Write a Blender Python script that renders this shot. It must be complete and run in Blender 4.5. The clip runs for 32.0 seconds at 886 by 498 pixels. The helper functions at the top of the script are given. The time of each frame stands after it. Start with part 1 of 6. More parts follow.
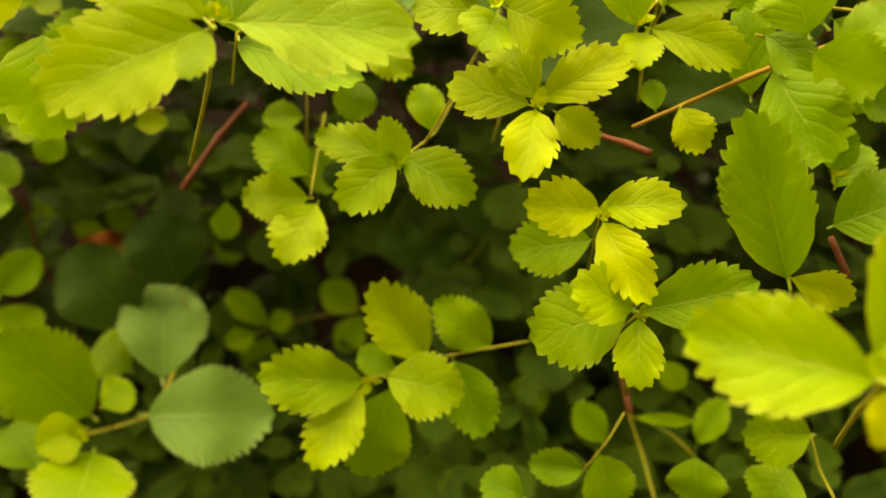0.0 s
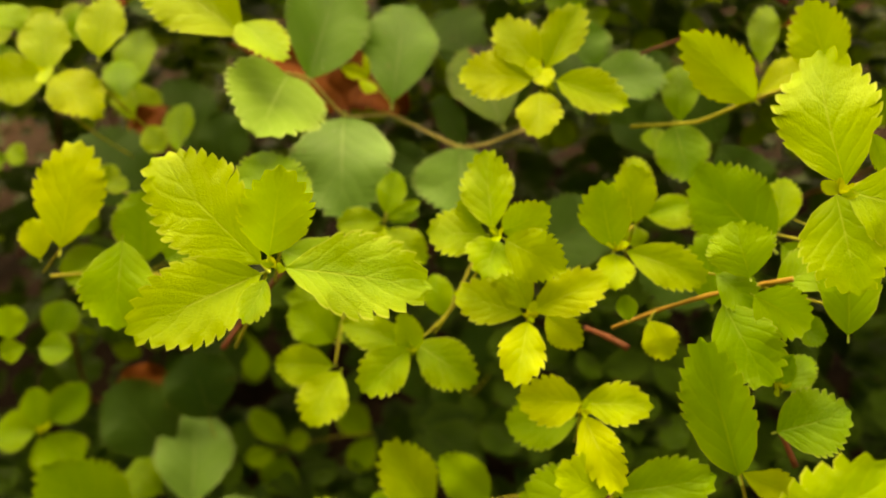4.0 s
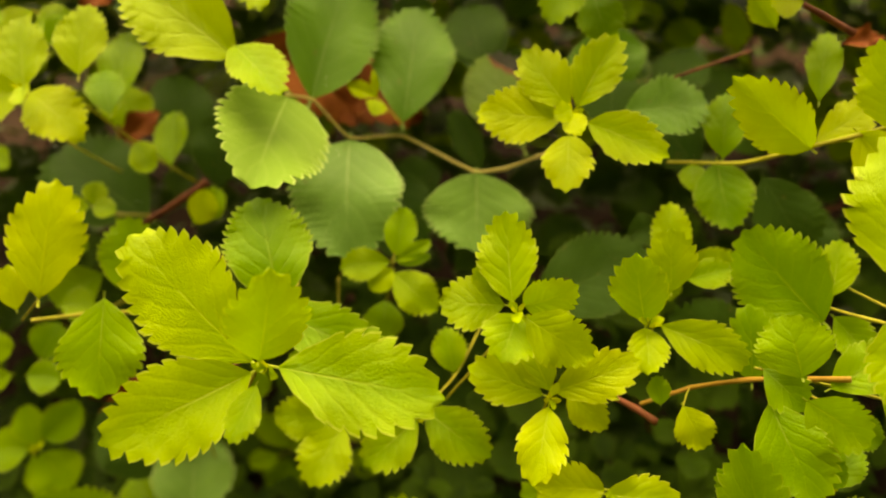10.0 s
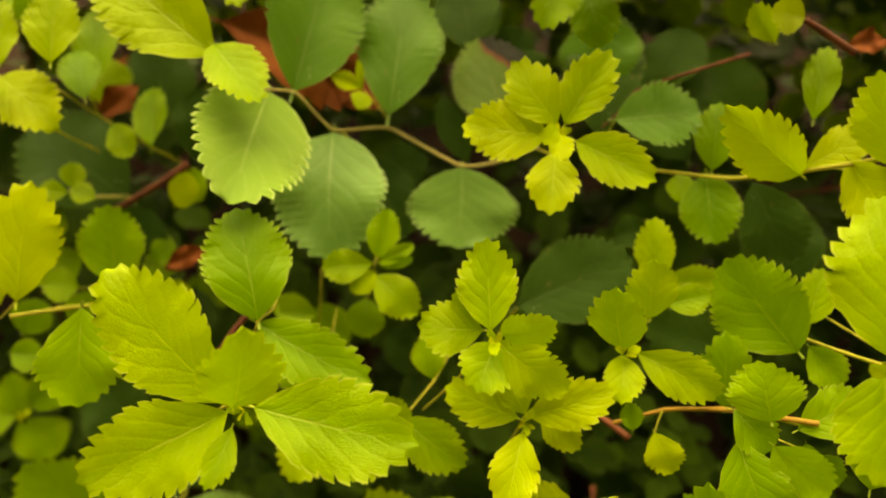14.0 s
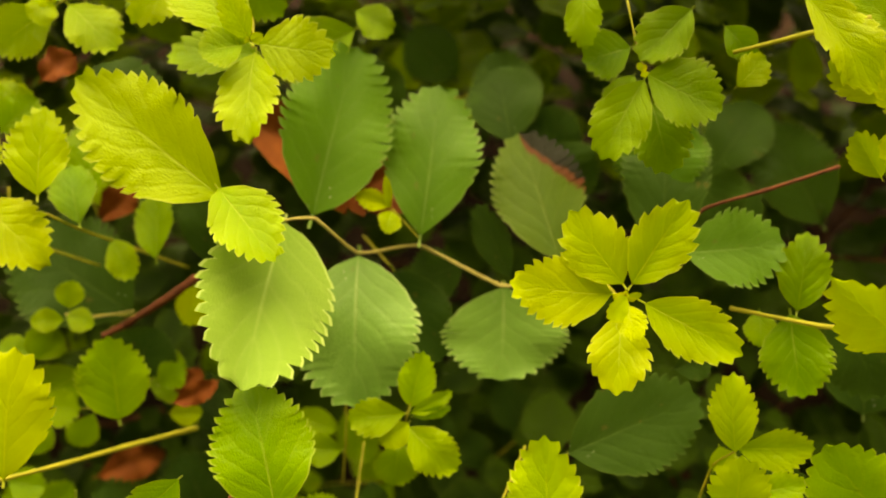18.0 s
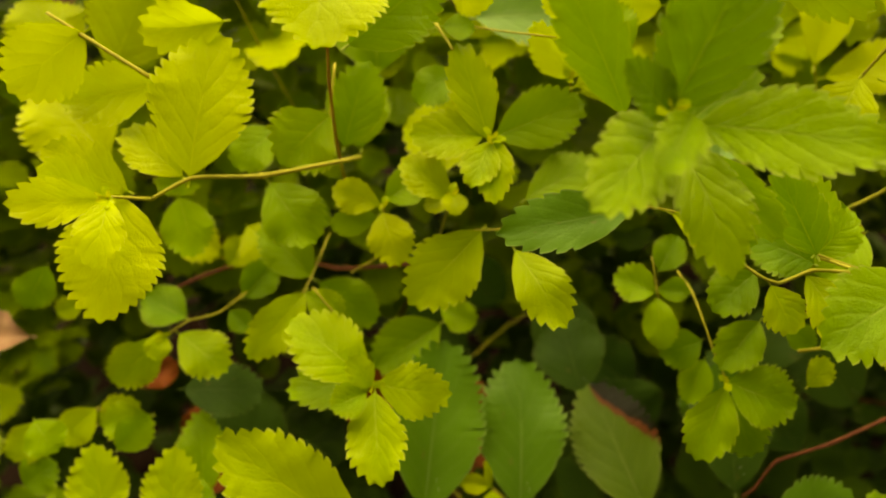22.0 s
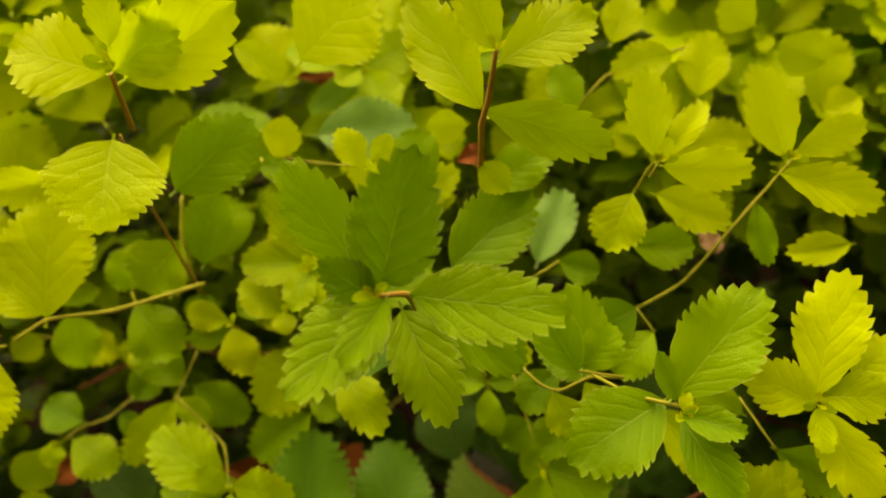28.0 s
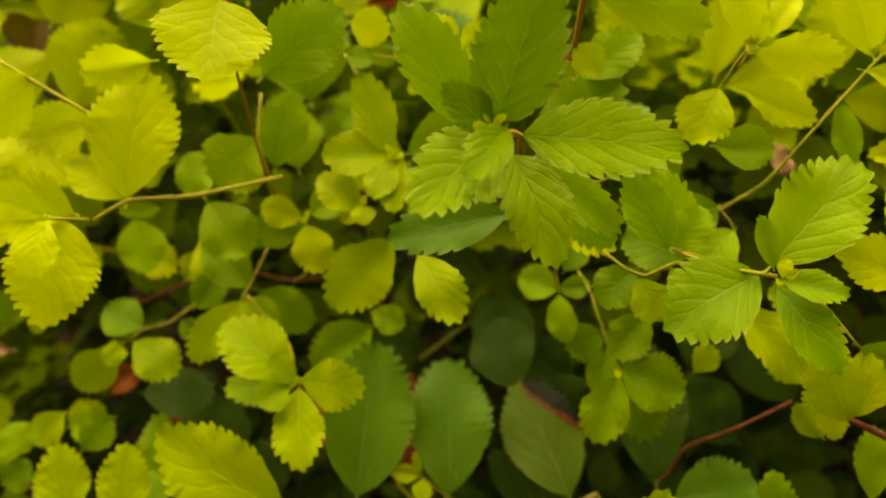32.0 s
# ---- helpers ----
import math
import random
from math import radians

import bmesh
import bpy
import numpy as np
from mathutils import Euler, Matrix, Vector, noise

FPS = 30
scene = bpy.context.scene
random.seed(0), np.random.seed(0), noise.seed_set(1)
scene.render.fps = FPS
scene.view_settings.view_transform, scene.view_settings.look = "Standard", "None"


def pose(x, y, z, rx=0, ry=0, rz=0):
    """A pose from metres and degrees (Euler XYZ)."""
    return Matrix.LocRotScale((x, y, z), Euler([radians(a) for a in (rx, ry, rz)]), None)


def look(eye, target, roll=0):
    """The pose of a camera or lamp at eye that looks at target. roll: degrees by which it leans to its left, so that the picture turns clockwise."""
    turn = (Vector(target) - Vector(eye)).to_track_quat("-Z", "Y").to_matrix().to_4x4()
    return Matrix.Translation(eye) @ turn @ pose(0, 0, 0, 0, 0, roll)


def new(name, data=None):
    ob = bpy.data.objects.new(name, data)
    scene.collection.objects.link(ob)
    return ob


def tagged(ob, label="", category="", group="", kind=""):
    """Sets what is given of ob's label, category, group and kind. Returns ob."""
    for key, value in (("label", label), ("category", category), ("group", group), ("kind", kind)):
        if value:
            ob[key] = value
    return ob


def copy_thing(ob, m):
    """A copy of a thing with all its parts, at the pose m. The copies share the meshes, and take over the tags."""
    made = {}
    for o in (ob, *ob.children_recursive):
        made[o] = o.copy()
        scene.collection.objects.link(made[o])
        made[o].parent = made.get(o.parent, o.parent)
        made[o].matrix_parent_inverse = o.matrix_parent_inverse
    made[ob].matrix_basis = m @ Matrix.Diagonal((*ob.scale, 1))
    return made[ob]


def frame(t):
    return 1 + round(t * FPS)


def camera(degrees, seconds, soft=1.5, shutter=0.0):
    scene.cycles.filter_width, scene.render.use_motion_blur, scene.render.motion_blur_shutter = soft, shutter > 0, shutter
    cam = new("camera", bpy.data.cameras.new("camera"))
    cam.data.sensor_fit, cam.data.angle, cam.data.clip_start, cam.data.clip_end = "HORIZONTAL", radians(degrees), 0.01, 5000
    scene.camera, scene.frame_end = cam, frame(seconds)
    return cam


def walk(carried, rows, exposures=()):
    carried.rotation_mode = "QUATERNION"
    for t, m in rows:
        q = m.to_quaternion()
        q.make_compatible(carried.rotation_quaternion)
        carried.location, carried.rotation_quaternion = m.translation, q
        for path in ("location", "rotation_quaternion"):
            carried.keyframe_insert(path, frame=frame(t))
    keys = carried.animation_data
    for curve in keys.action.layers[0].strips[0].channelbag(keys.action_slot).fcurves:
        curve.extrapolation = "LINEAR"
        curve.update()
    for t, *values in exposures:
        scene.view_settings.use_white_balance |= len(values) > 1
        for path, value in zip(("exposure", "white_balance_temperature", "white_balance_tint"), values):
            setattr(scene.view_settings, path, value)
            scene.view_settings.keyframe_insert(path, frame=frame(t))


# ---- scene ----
cam = camera(61.95, 32.0, soft=2.0)
ROWS = [
    (0.0, -0.0001, 0.0011, 0.5987, 39.76, -0.45, 0.24),
    (0.5, 0.0049, -0.0092, 0.6003, 40.05, 0.08, 1.45),
    (1.0, 0.0154, -0.0117, 0.6093, 40.55, -0.52, 0.93),
    (1.5, 0.0068, -0.0090, 0.6105, 42.01, -0.59, 0.59),
    (2.0, 0.0033, -0.0031, 0.6199, 42.46, -0.63, 0.81),
    (2.5, 0.0063, -0.0004, 0.6299, 42.62, -0.70, 0.55),
    (3.0, 0.0113, 0.0014, 0.6403, 43.59, -0.61, 1.62),
    (3.5, 0.0083, 0.0017, 0.6509, 44.60, -0.62, 1.61),
    (4.0, 0.0008, 0.0031, 0.6528, 45.29, -0.77, 2.04),
    (4.5, -0.0002, 0.0066, 0.6516, 45.41, -0.04, 2.32),
    (6.5, -0.0048, 0.0205, 0.6498, 44.09, -1.08, 2.67),
    (7.0, -0.0069, 0.0231, 0.6459, 43.91, -1.69, 2.95),
    (7.5, -0.0027, 0.0314, 0.6479, 42.72, -1.27, 2.84),
    (8.0, -0.0037, 0.0363, 0.6504, 41.92, -1.61, 2.83),
    (8.5, -0.0023, 0.0430, 0.6561, 41.22, -1.25, 3.09),
    (9.0, -0.0032, 0.0441, 0.6573, 40.93, -1.33, 3.15),
    (9.5, -0.0052, 0.0460, 0.6595, 41.24, -1.63, 3.54),
    (10.0, -0.0024, 0.0497, 0.6622, 40.34, -0.87, 3.35),
    (10.5, -0.0038, 0.0540, 0.6654, 39.55, -1.14, 3.48),
    (11.0, -0.0024, 0.0588, 0.6636, 38.67, -1.55, 3.73),
    (11.5, -0.0011, 0.0639, 0.6638, 37.09, -1.76, 4.03),
    (12.0, 0.0002, 0.0723, 0.6694, 35.74, -1.78, 3.72),
    (12.5, 0.0046, 0.0776, 0.6773, 35.01, -1.33, 3.79),
    (13.0, 0.0032, 0.0768, 0.6800, 34.74, -1.64, 3.91),
    (13.5, -0.0031, 0.0763, 0.6804, 34.22, -2.45, 4.35),
    (14.0, -0.0013, 0.0761, 0.6797, 33.85, -2.30, 4.19),
    (14.5, -0.0002, 0.0808, 0.6819, 33.81, -2.01, 4.34),
    (16.5, -0.0011, 0.1123, 0.6873, 32.09, -1.35, 4.54),
    (17.0, -0.0023, 0.1240, 0.6874, 32.74, -1.16, 4.37),
    (17.5, -0.0062, 0.1329, 0.6777, 32.21, -0.74, 4.47),
    (18.0, -0.0132, 0.1391, 0.6815, 32.08, -0.84, 4.48),
    (18.5, -0.0197, 0.1568, 0.7006, 31.94, -0.51, 3.87),
    (19.0, -0.0167, 0.1602, 0.7029, 32.29, -0.31, 3.16),
    (19.5, -0.0236, 0.1650, 0.7154, 32.55, -0.28, 2.21),
    (20.0, -0.0451, 0.1693, 0.7217, 33.76, -1.05, 1.25),
    (20.5, -0.0435, 0.1804, 0.7266, 34.05, -0.66, 0.55),
    (21.0, -0.0605, 0.1897, 0.7333, 34.49, -0.49, 0.20),
    (21.5, -0.0513, 0.1911, 0.7425, 35.26, -0.70, -0.68),
    (22.0, -0.0574, 0.1952, 0.7472, 35.57, 0.22, -1.52),
    (22.5, -0.0603, 0.1977, 0.7429, 35.57, 0.18, -2.23),
    (23.0, -0.0652, 0.2017, 0.7409, 34.51, 0.39, -2.94),
    (23.5, -0.0629, 0.2053, 0.7403, 35.31, 1.17, -3.83),
    (24.0, -0.0508, 0.2037, 0.7471, 35.98, 1.68, -4.67),
    (24.5, -0.0462, 0.2045, 0.7625, 35.77, 2.29, -5.23),
    (25.0, -0.0300, 0.2045, 0.7758, 36.07, 2.19, -5.64),
    (25.5, 0.0023, 0.2106, 0.7871, 35.68, 3.01, -5.85),
    (27.5, 0.0126, 0.2114, 0.7828, 34.62, 4.29, -3.67),
    (28.0, 0.0141, 0.2128, 0.7870, 34.61, 4.66, -3.21),
    (28.5, 0.0124, 0.2100, 0.7858, 34.40, 4.78, -3.17),
    (29.0, 0.0033, 0.2069, 0.7853, 34.91, 4.51, -3.00),
    (29.5, -0.0029, 0.2012, 0.7826, 35.39, 4.65, -2.64),
    (30.0, -0.0082, 0.1933, 0.7737, 35.90, 4.21, -2.28),
    (30.5, -0.0162, 0.1924, 0.7701, 36.29, 3.63, -1.97),
    (31.0, -0.0095, 0.1896, 0.7704, 36.69, 3.63, -1.76),
    (31.5, -0.0075, 0.1828, 0.7647, 36.89, 3.45, -1.63),
    (32.0, -0.0166, 0.1758, 0.7627, 37.17, 3.32, -1.53),
]
SKY, SUN = 0.035, 8.4
EXPOSURES = [(0.0, 1.28, 10700, 12), (2.0, 1.27, 10600, 12), (4.0, 1.23, 11000, 12), (9.0, 1.18, 10800, 12), (13.0, 1.04, 10700, 12), (18.0, 1.25, 10700, 12), (20.0, 1.04, 11300, 12), (22.0, 0.64, 11200, 12), (25.0, 0.62, 11400, 12), (28.0, 0.42, 10700, 12), (30.0, 0.45, 11200, 12), (32.0, 0.54, 11600, 12)]
cam.data.dof.use_dof = True
cam.data.dof.focus_distance = 0.192
cam.data.dof.aperture_fstop = 8.2
walk(cam, [(t, pose(x, y, z, rx, ry, rz)) for t, x, y, z, rx, ry, rz in ROWS], EXPOSURES)

# ---- light ----
world = bpy.data.worlds.new("world")
scene.world = world
world.use_nodes = True
wn = world.node_tree.nodes
sky = wn.new("ShaderNodeTexSky")
sky.sky_type = "NISHITA"
sky.sun_disc = False
sky.sun_elevation = radians(34)
sky.sun_rotation = radians(-26)
wn["Background"].inputs["Strength"].default_value = SKY
world.node_tree.links.new(sky.outputs[0], wn["Background"].inputs["Color"])
sun_data = bpy.data.lights.new("sun", "SUN")
sun_data.energy, sun_data.angle, sun_data.color = SUN, radians(106), (1.0, 0.92, 0.74)
sun = new("sun", sun_data)
sun.matrix_world = look((-0.35, 2.55, 2.0), (0.0, 0.35, 0.5))


# ---- materials ----
def nodes(name):
    m = bpy.data.materials.new(name)
    m.use_nodes = True
    t = m.node_tree
    return m, t, t.nodes["Principled BSDF"], t.nodes["Material Output"]


def ramp(t, fac, stops):
    n = t.nodes.new("ShaderNodeValToRGB")
    while len(n.color_ramp.elements) < len(stops):
        n.color_ramp.elements.new(0.5)
    for e, (p, c) in zip(n.color_ramp.elements, stops):
        e.position, e.color = p, (*c, 1)
    t.links.new(fac, n.inputs[0])
    return n.outputs[0]


def calc(t, op, a, b=0.0, c=0.0):
    n = t.nodes.new("ShaderNodeMath")
    n.operation = op
    for k, v in enumerate((a, b, c)):
        if isinstance(v, (int, float)):
            n.inputs[k].default_value = v
        else:
            t.links.new(v, n.inputs[k])
    return n.outputs[0]


def mixed(t, fac, a, b, how="MIX"):
    n = t.nodes.new("ShaderNodeMix")
    n.data_type, n.blend_type = "RGBA", how
    for k, v in ((0, fac), (6, a), (7, b)):
        if isinstance(v, (int, float)):
            n.inputs[k].default_value = v
        elif isinstance(v, tuple):
            n.inputs[k].default_value = (*v, 1)
        else:
            t.links.new(v, n.inputs[k])
    return n.outputs[2]


def speckle(t, scale, detail=4.0, rough=0.6):
    co = t.nodes.new("ShaderNodeTexCoord")
    n = t.nodes.new("ShaderNodeTexNoise")
    n.inputs["Scale"].default_value, n.inputs["Detail"].default_value = scale, detail
    n.inputs["Roughness"].default_value = rough
    t.links.new(co.outputs["Object"], n.inputs["Vector"])
    return n.outputs["Fac"]


def leaf_material(name, light, dark, vein, through_colour, thin=0.4, gloss=0.45, island=False, burnt=False, spots=0.0, relief=0.4, sheen=0.22, quilt=0.13):
    """A leaf blade: midrib and side veins from the blade's own coordinates, blotches, and light coming through."""
    m, t, bsdf, out = nodes(name)
    uv = t.nodes.new("ShaderNodeUVMap")
    split = t.nodes.new("ShaderNodeSeparateXYZ")
    t.links.new(uv.outputs[0], split.inputs[0])
    u, v = calc(t, "ABSOLUTE", split.outputs[0]), split.outputs[1]
    # side veins leave the midrib at a slant and curve forward
    slant = calc(t, "SUBTRACT", v, calc(t, "MULTIPLY", calc(t, "POWER", u, 0.85), 0.42))
    saw = calc(t, "FRACT", calc(t, "ADD", calc(t, "MULTIPLY", slant, 5.6), calc(t, "MULTIPLY", speckle(t, 2.5, 2.0), 0.9)))
    dist = calc(t, "ABSOLUTE", calc(t, "SUBTRACT", saw, 0.5))
    side = calc(t, "SMOOTH_MIN", calc(t, "MULTIPLY", dist, 5.0), 1.0, 0.2)
    side = calc(t, "SUBTRACT", 1.0, side)
    mid = calc(t, "MAXIMUM", calc(t, "SUBTRACT", 1.0, calc(t, "MULTIPLY", u, 22.0)), 0.0)
    mid = calc(t, "MULTIPLY", mid, calc(t, "MAXIMUM", calc(t, "SUBTRACT", 1.05, calc(t, "MULTIPLY", v, 1.25)), 0.06))
    if island:
        geo = t.nodes.new("ShaderNodeNewGeometry")
        rnd = geo.outputs["Random Per Island"]
    else:
        info = t.nodes.new("ShaderNodeObjectInfo")
        rnd = info.outputs["Random"]
    big = speckle(t, 1.6, 3.0)
    fine = speckle(t, 38.0, 6.0, 0.7)
    net = t.nodes.new("ShaderNodeTexVoronoi")
    net.feature = "DISTANCE_TO_EDGE"
    net.inputs["Scale"].default_value = 26.0
    t.links.new(uv.outputs[0], net.inputs["Vector"])
    tone = calc(t, "ADD", calc(t, "MULTIPLY", big, 0.55), calc(t, "MULTIPLY", rnd, 0.6))
    tone = calc(t, "ADD", tone, calc(t, "MULTIPLY", calc(t, "SUBTRACT", fine, 0.5), 0.42))
    tone = calc(t, "ADD", tone, calc(t, "MULTIPLY", calc(t, "SUBTRACT", u, 0.45), 0.30))
    base = ramp(t, tone, [(0.15, dark), (0.85, light)])
    base = mixed(t, calc(t, "MULTIPLY", mid, 0.75), base, vein)
    base = mixed(t, calc(t, "MULTIPLY", side, 0.07), base, vein)
    # pale margin on the teeth
    edge = calc(t, "MULTIPLY", calc(t, "GREATER_THAN", u, 0.955), 0.55)
    base = mixed(t, edge, base, vein)
    if spots:
        hit = calc(t, "GREATER_THAN", speckle(t, 9.0, 1.0), 0.73)
        base = mixed(t, calc(t, "MULTIPLY", hit, spots), base, (0.16, 0.11, 0.03))
        dots = t.nodes.new("ShaderNodeTexVoronoi")
        dots.inputs["Scale"].default_value = 7.0
        t.links.new(uv.outputs[0], dots.inputs["Vector"])
        far = t.nodes.new("ShaderNodeSeparateColor")
        t.links.new(dots.outputs["Color"], far.inputs[0])
        speck = calc(t, "MULTIPLY", calc(t, "LESS_THAN", dots.outputs["Distance"], 0.075), calc(t, "GREATER_THAN", far.outputs[0], 0.86))
        base = mixed(t, calc(t, "MULTIPLY", speck, 0.6), base, (0.62, 0.60, 0.42))
    if burnt:
        a = calc(t, "ADD", v, calc(t, "MULTIPLY", split.outputs[0], 0.52))
        a = calc(t, "ADD", a, calc(t, "MULTIPLY", calc(t, "SUBTRACT", speckle(t, 6.0, 5.0), 0.5), 0.25))
        a = calc(t, "MULTIPLY", a, calc(t, "GREATER_THAN", split.outputs[0], -0.05))
        base = mixed(t, ramp(t, a, [(0.86, (0, 0, 0)), (0.90, (1, 1, 1))]), base, (0.15, 0.042, 0.014))
        base = mixed(t, ramp(t, a, [(0.95, (0, 0, 0)), (0.99, (1, 1, 1))]), base, (0.012, 0.014, 0.005))
    t.links.new(base, bsdf.inputs["Base Color"])
    bsdf.inputs["Roughness"].default_value = gloss
    bsdf.inputs["Specular IOR Level"].default_value = sheen
    rise = calc(t, "ADD", calc(t, "MULTIPLY", side, -0.35), calc(t, "MULTIPLY", mid, -1.0))
    rise = calc(t, "ADD", rise, calc(t, "MULTIPLY", calc(t, "MINIMUM", net.outputs["Distance"], 0.2), 1.2))
    # the blade swells between the side veins
    rise = calc(t, "ADD", rise, calc(t, "MULTIPLY", calc(t, "SINE", calc(t, "MULTIPLY", dist, 3.1416)), quilt))
    rise = calc(t, "ADD", rise, calc(t, "MULTIPLY", fine, 0.35))
    bump = t.nodes.new("ShaderNodeBump")
    bump.inputs["Strength"].default_value, bump.inputs["Distance"].default_value = relief, 0.0009
    t.links.new(rise, bump.inputs["Height"])
    t.links.new(bump.outputs[0], bsdf.inputs["Normal"])
    tr = t.nodes.new("ShaderNodeBsdfTranslucent")
    t.links.new(mixed(t, 0.6, base, through_colour), tr.inputs["Color"])
    t.links.new(bump.outputs[0], tr.inputs["Normal"])
    mix = t.nodes.new("ShaderNodeMixShader")
    mix.inputs[0].default_value = thin
    t.links.new(bsdf.outputs[0], mix.inputs[1])
    t.links.new(tr.outputs[0], mix.inputs[2])
    t.links.new(mix.outputs[0], out.inputs["Surface"])
    return m


LEAF = {
    "y": leaf_material("young_leaf", (0.43, 0.57, 0.014), (0.25, 0.43, 0.008), (0.62, 0.70, 0.09), (0.40, 0.62, 0.004), 0.36),
    "h": leaf_material("half_grown_leaf", (0.34, 0.51, 0.012), (0.18, 0.36, 0.007), (0.50, 0.60, 0.08), (0.31, 0.55, 0.004), 0.34),
    # older leaves' green, deepened further to imitate shade in the hollow
    "m": leaf_material("inner_dimmed_leaf", (0.095, 0.240, 0.016), (0.055, 0.155, 0.010), (0.19, 0.31, 0.07), (0.12, 0.27, 0.006), 0.2, 0.45, spots=0.3, relief=0.2, sheen=0.2),
    "g": leaf_material("grown_leaf", (0.23, 0.42, 0.008), (0.11, 0.27, 0.006), (0.38, 0.50, 0.07), (0.22, 0.47, 0.004), 0.32),
    "p": leaf_material("pale_leaf", (0.19, 0.33, 0.048), (0.14, 0.27, 0.036), (0.40, 0.53, 0.17), (0.20, 0.39, 0.02), 0.2, 0.55, relief=0.3, sheen=0.09),
    "b": leaf_material("old_leaf", (0.18, 0.37, 0.07), (0.12, 0.27, 0.045), (0.33, 0.47, 0.15), (0.18, 0.39, 0.015), 0.2, 0.42, spots=0.25, relief=0.28, sheen=0.26),
    # dark green lowered further: shade deep in the shrub put into the colour
    "d": leaf_material("shade_darkened_leaf", (0.038, 0.092, 0.012), (0.018, 0.052, 0.007), (0.09, 0.15, 0.03), (0.08, 0.17, 0.005), 0.2, 0.45, spots=0.4, relief=0.3, sheen=0.08),
    "v": leaf_material("veined_leaf", (0.31, 0.53, 0.018), (0.18, 0.38, 0.012), (0.50, 0.63, 0.13), (0.29, 0.54, 0.005), 0.32, relief=0.8, quilt=0.18),
    # golden outer leaves, colour raised to stand in for stronger light at the crest
    "c": leaf_material("golden_lightened_leaf", (0.57, 0.73, 0.020), (0.40, 0.58, 0.012), (0.66, 0.78, 0.11), (0.57, 0.78, 0.006), 0.45),
    "n": leaf_material("shoot_tip_leaf", (0.17, 0.35, 0.014), (0.10, 0.25, 0.010), (0.40, 0.53, 0.12), (0.18, 0.40, 0.004), 0.3, relief=0.9, quilt=0.35),
    "bud": leaf_material("bud_leaf", (0.50, 0.56, 0.008), (0.34, 0.44, 0.006), (0.62, 0.64, 0.06), (0.52, 0.60, 0.004), 0.38),
    "burnt": leaf_material("scorched_leaf", (0.085, 0.165, 0.012), (0.05, 0.115, 0.009), (0.20, 0.28, 0.06), (0.14, 0.24, 0.008), 0.2, 0.5, burnt=True, sheen=0.2),
}
# crest tufts take the same raised colour in place of brighter light
CREST = leaf_material("crest_lightened_leaf", (0.55, 0.71, 0.018), (0.33, 0.51, 0.011), (0.64, 0.77, 0.09), (0.56, 0.76, 0.006), 0.44, island=True)
# side and middle leaves coloured dimmer than the crest, imitating weaker light
SIDE = leaf_material("side_dimmed_leaf", (0.24, 0.38, 0.007), (0.07, 0.16, 0.005), (0.42, 0.54, 0.06), (0.26, 0.48, 0.004), 0.32, island=True, sheen=0.12)
# near-black green, so the colour itself carries the shade inside the shrub
UNDER_DARKENED = leaf_material("understorey_shade_leaf", (0.048, 0.105, 0.008), (0.012, 0.032, 0.004), (0.07, 0.11, 0.02), (0.09, 0.15, 0.004), 0.15, 0.5, island=True, sheen=0.06)


def bark(name, a, b, scale=180.0):
    m, t, bsdf, out = nodes(name)
    n = speckle(t, scale, 6.0, 0.7)
    t.links.new(ramp(t, n, [(0.3, a), (0.7, b)]), bsdf.inputs["Base Color"])
    bsdf.inputs["Roughness"].default_value = 0.6
    bsdf.inputs["Specular IOR Level"].default_value = 0.18
    bump = t.nodes.new("ShaderNodeBump")
    bump.inputs["Strength"].default_value, bump.inputs["Distance"].default_value = 0.5, 0.0006
    t.links.new(n, bump.inputs["Height"])
    t.links.new(bump.outputs[0], bsdf.inputs["Normal"])
    return m


STEM = {
    "green": bark("green_stem", (0.24, 0.27, 0.025), (0.40, 0.38, 0.045)),
    "cream": bark("cream_stem", (0.40, 0.36, 0.10), (0.52, 0.46, 0.16)),
    "orange": bark("orange_stem", (0.30, 0.17, 0.025), (0.45, 0.27, 0.05)),
    "brown": bark("brown_twig", (0.075, 0.022, 0.010), (0.19, 0.06, 0.025)),
}


def soil_material():
    m, t, bsdf, out = nodes("soil")
    a, b = speckle(t, 14.0, 8.0, 0.7), speckle(t, 160.0, 5.0, 0.7)
    base = ramp(t, a, [(0.3, (0.014, 0.008, 0.004)), (0.55, (0.035, 0.018, 0.008)), (0.75, (0.055, 0.026, 0.011))])
    base = mixed(t, 0.35, base, ramp(t, b, [(0.35, (0.012, 0.007, 0.004)), (0.75, (0.05, 0.025, 0.012))]))
    t.links.new(base, bsdf.inputs["Base Color"])
    bsdf.inputs["Roughness"].default_value = 0.95
    bsdf.inputs["Specular IOR Level"].default_value = 0.1
    bump = t.nodes.new("ShaderNodeBump")
    bump.inputs["Strength"].default_value, bump.inputs["Distance"].default_value = 0.9, 0.006
    t.links.new(b, bump.inputs["Height"])
    t.links.new(bump.outputs[0], bsdf.inputs["Normal"])
    return m


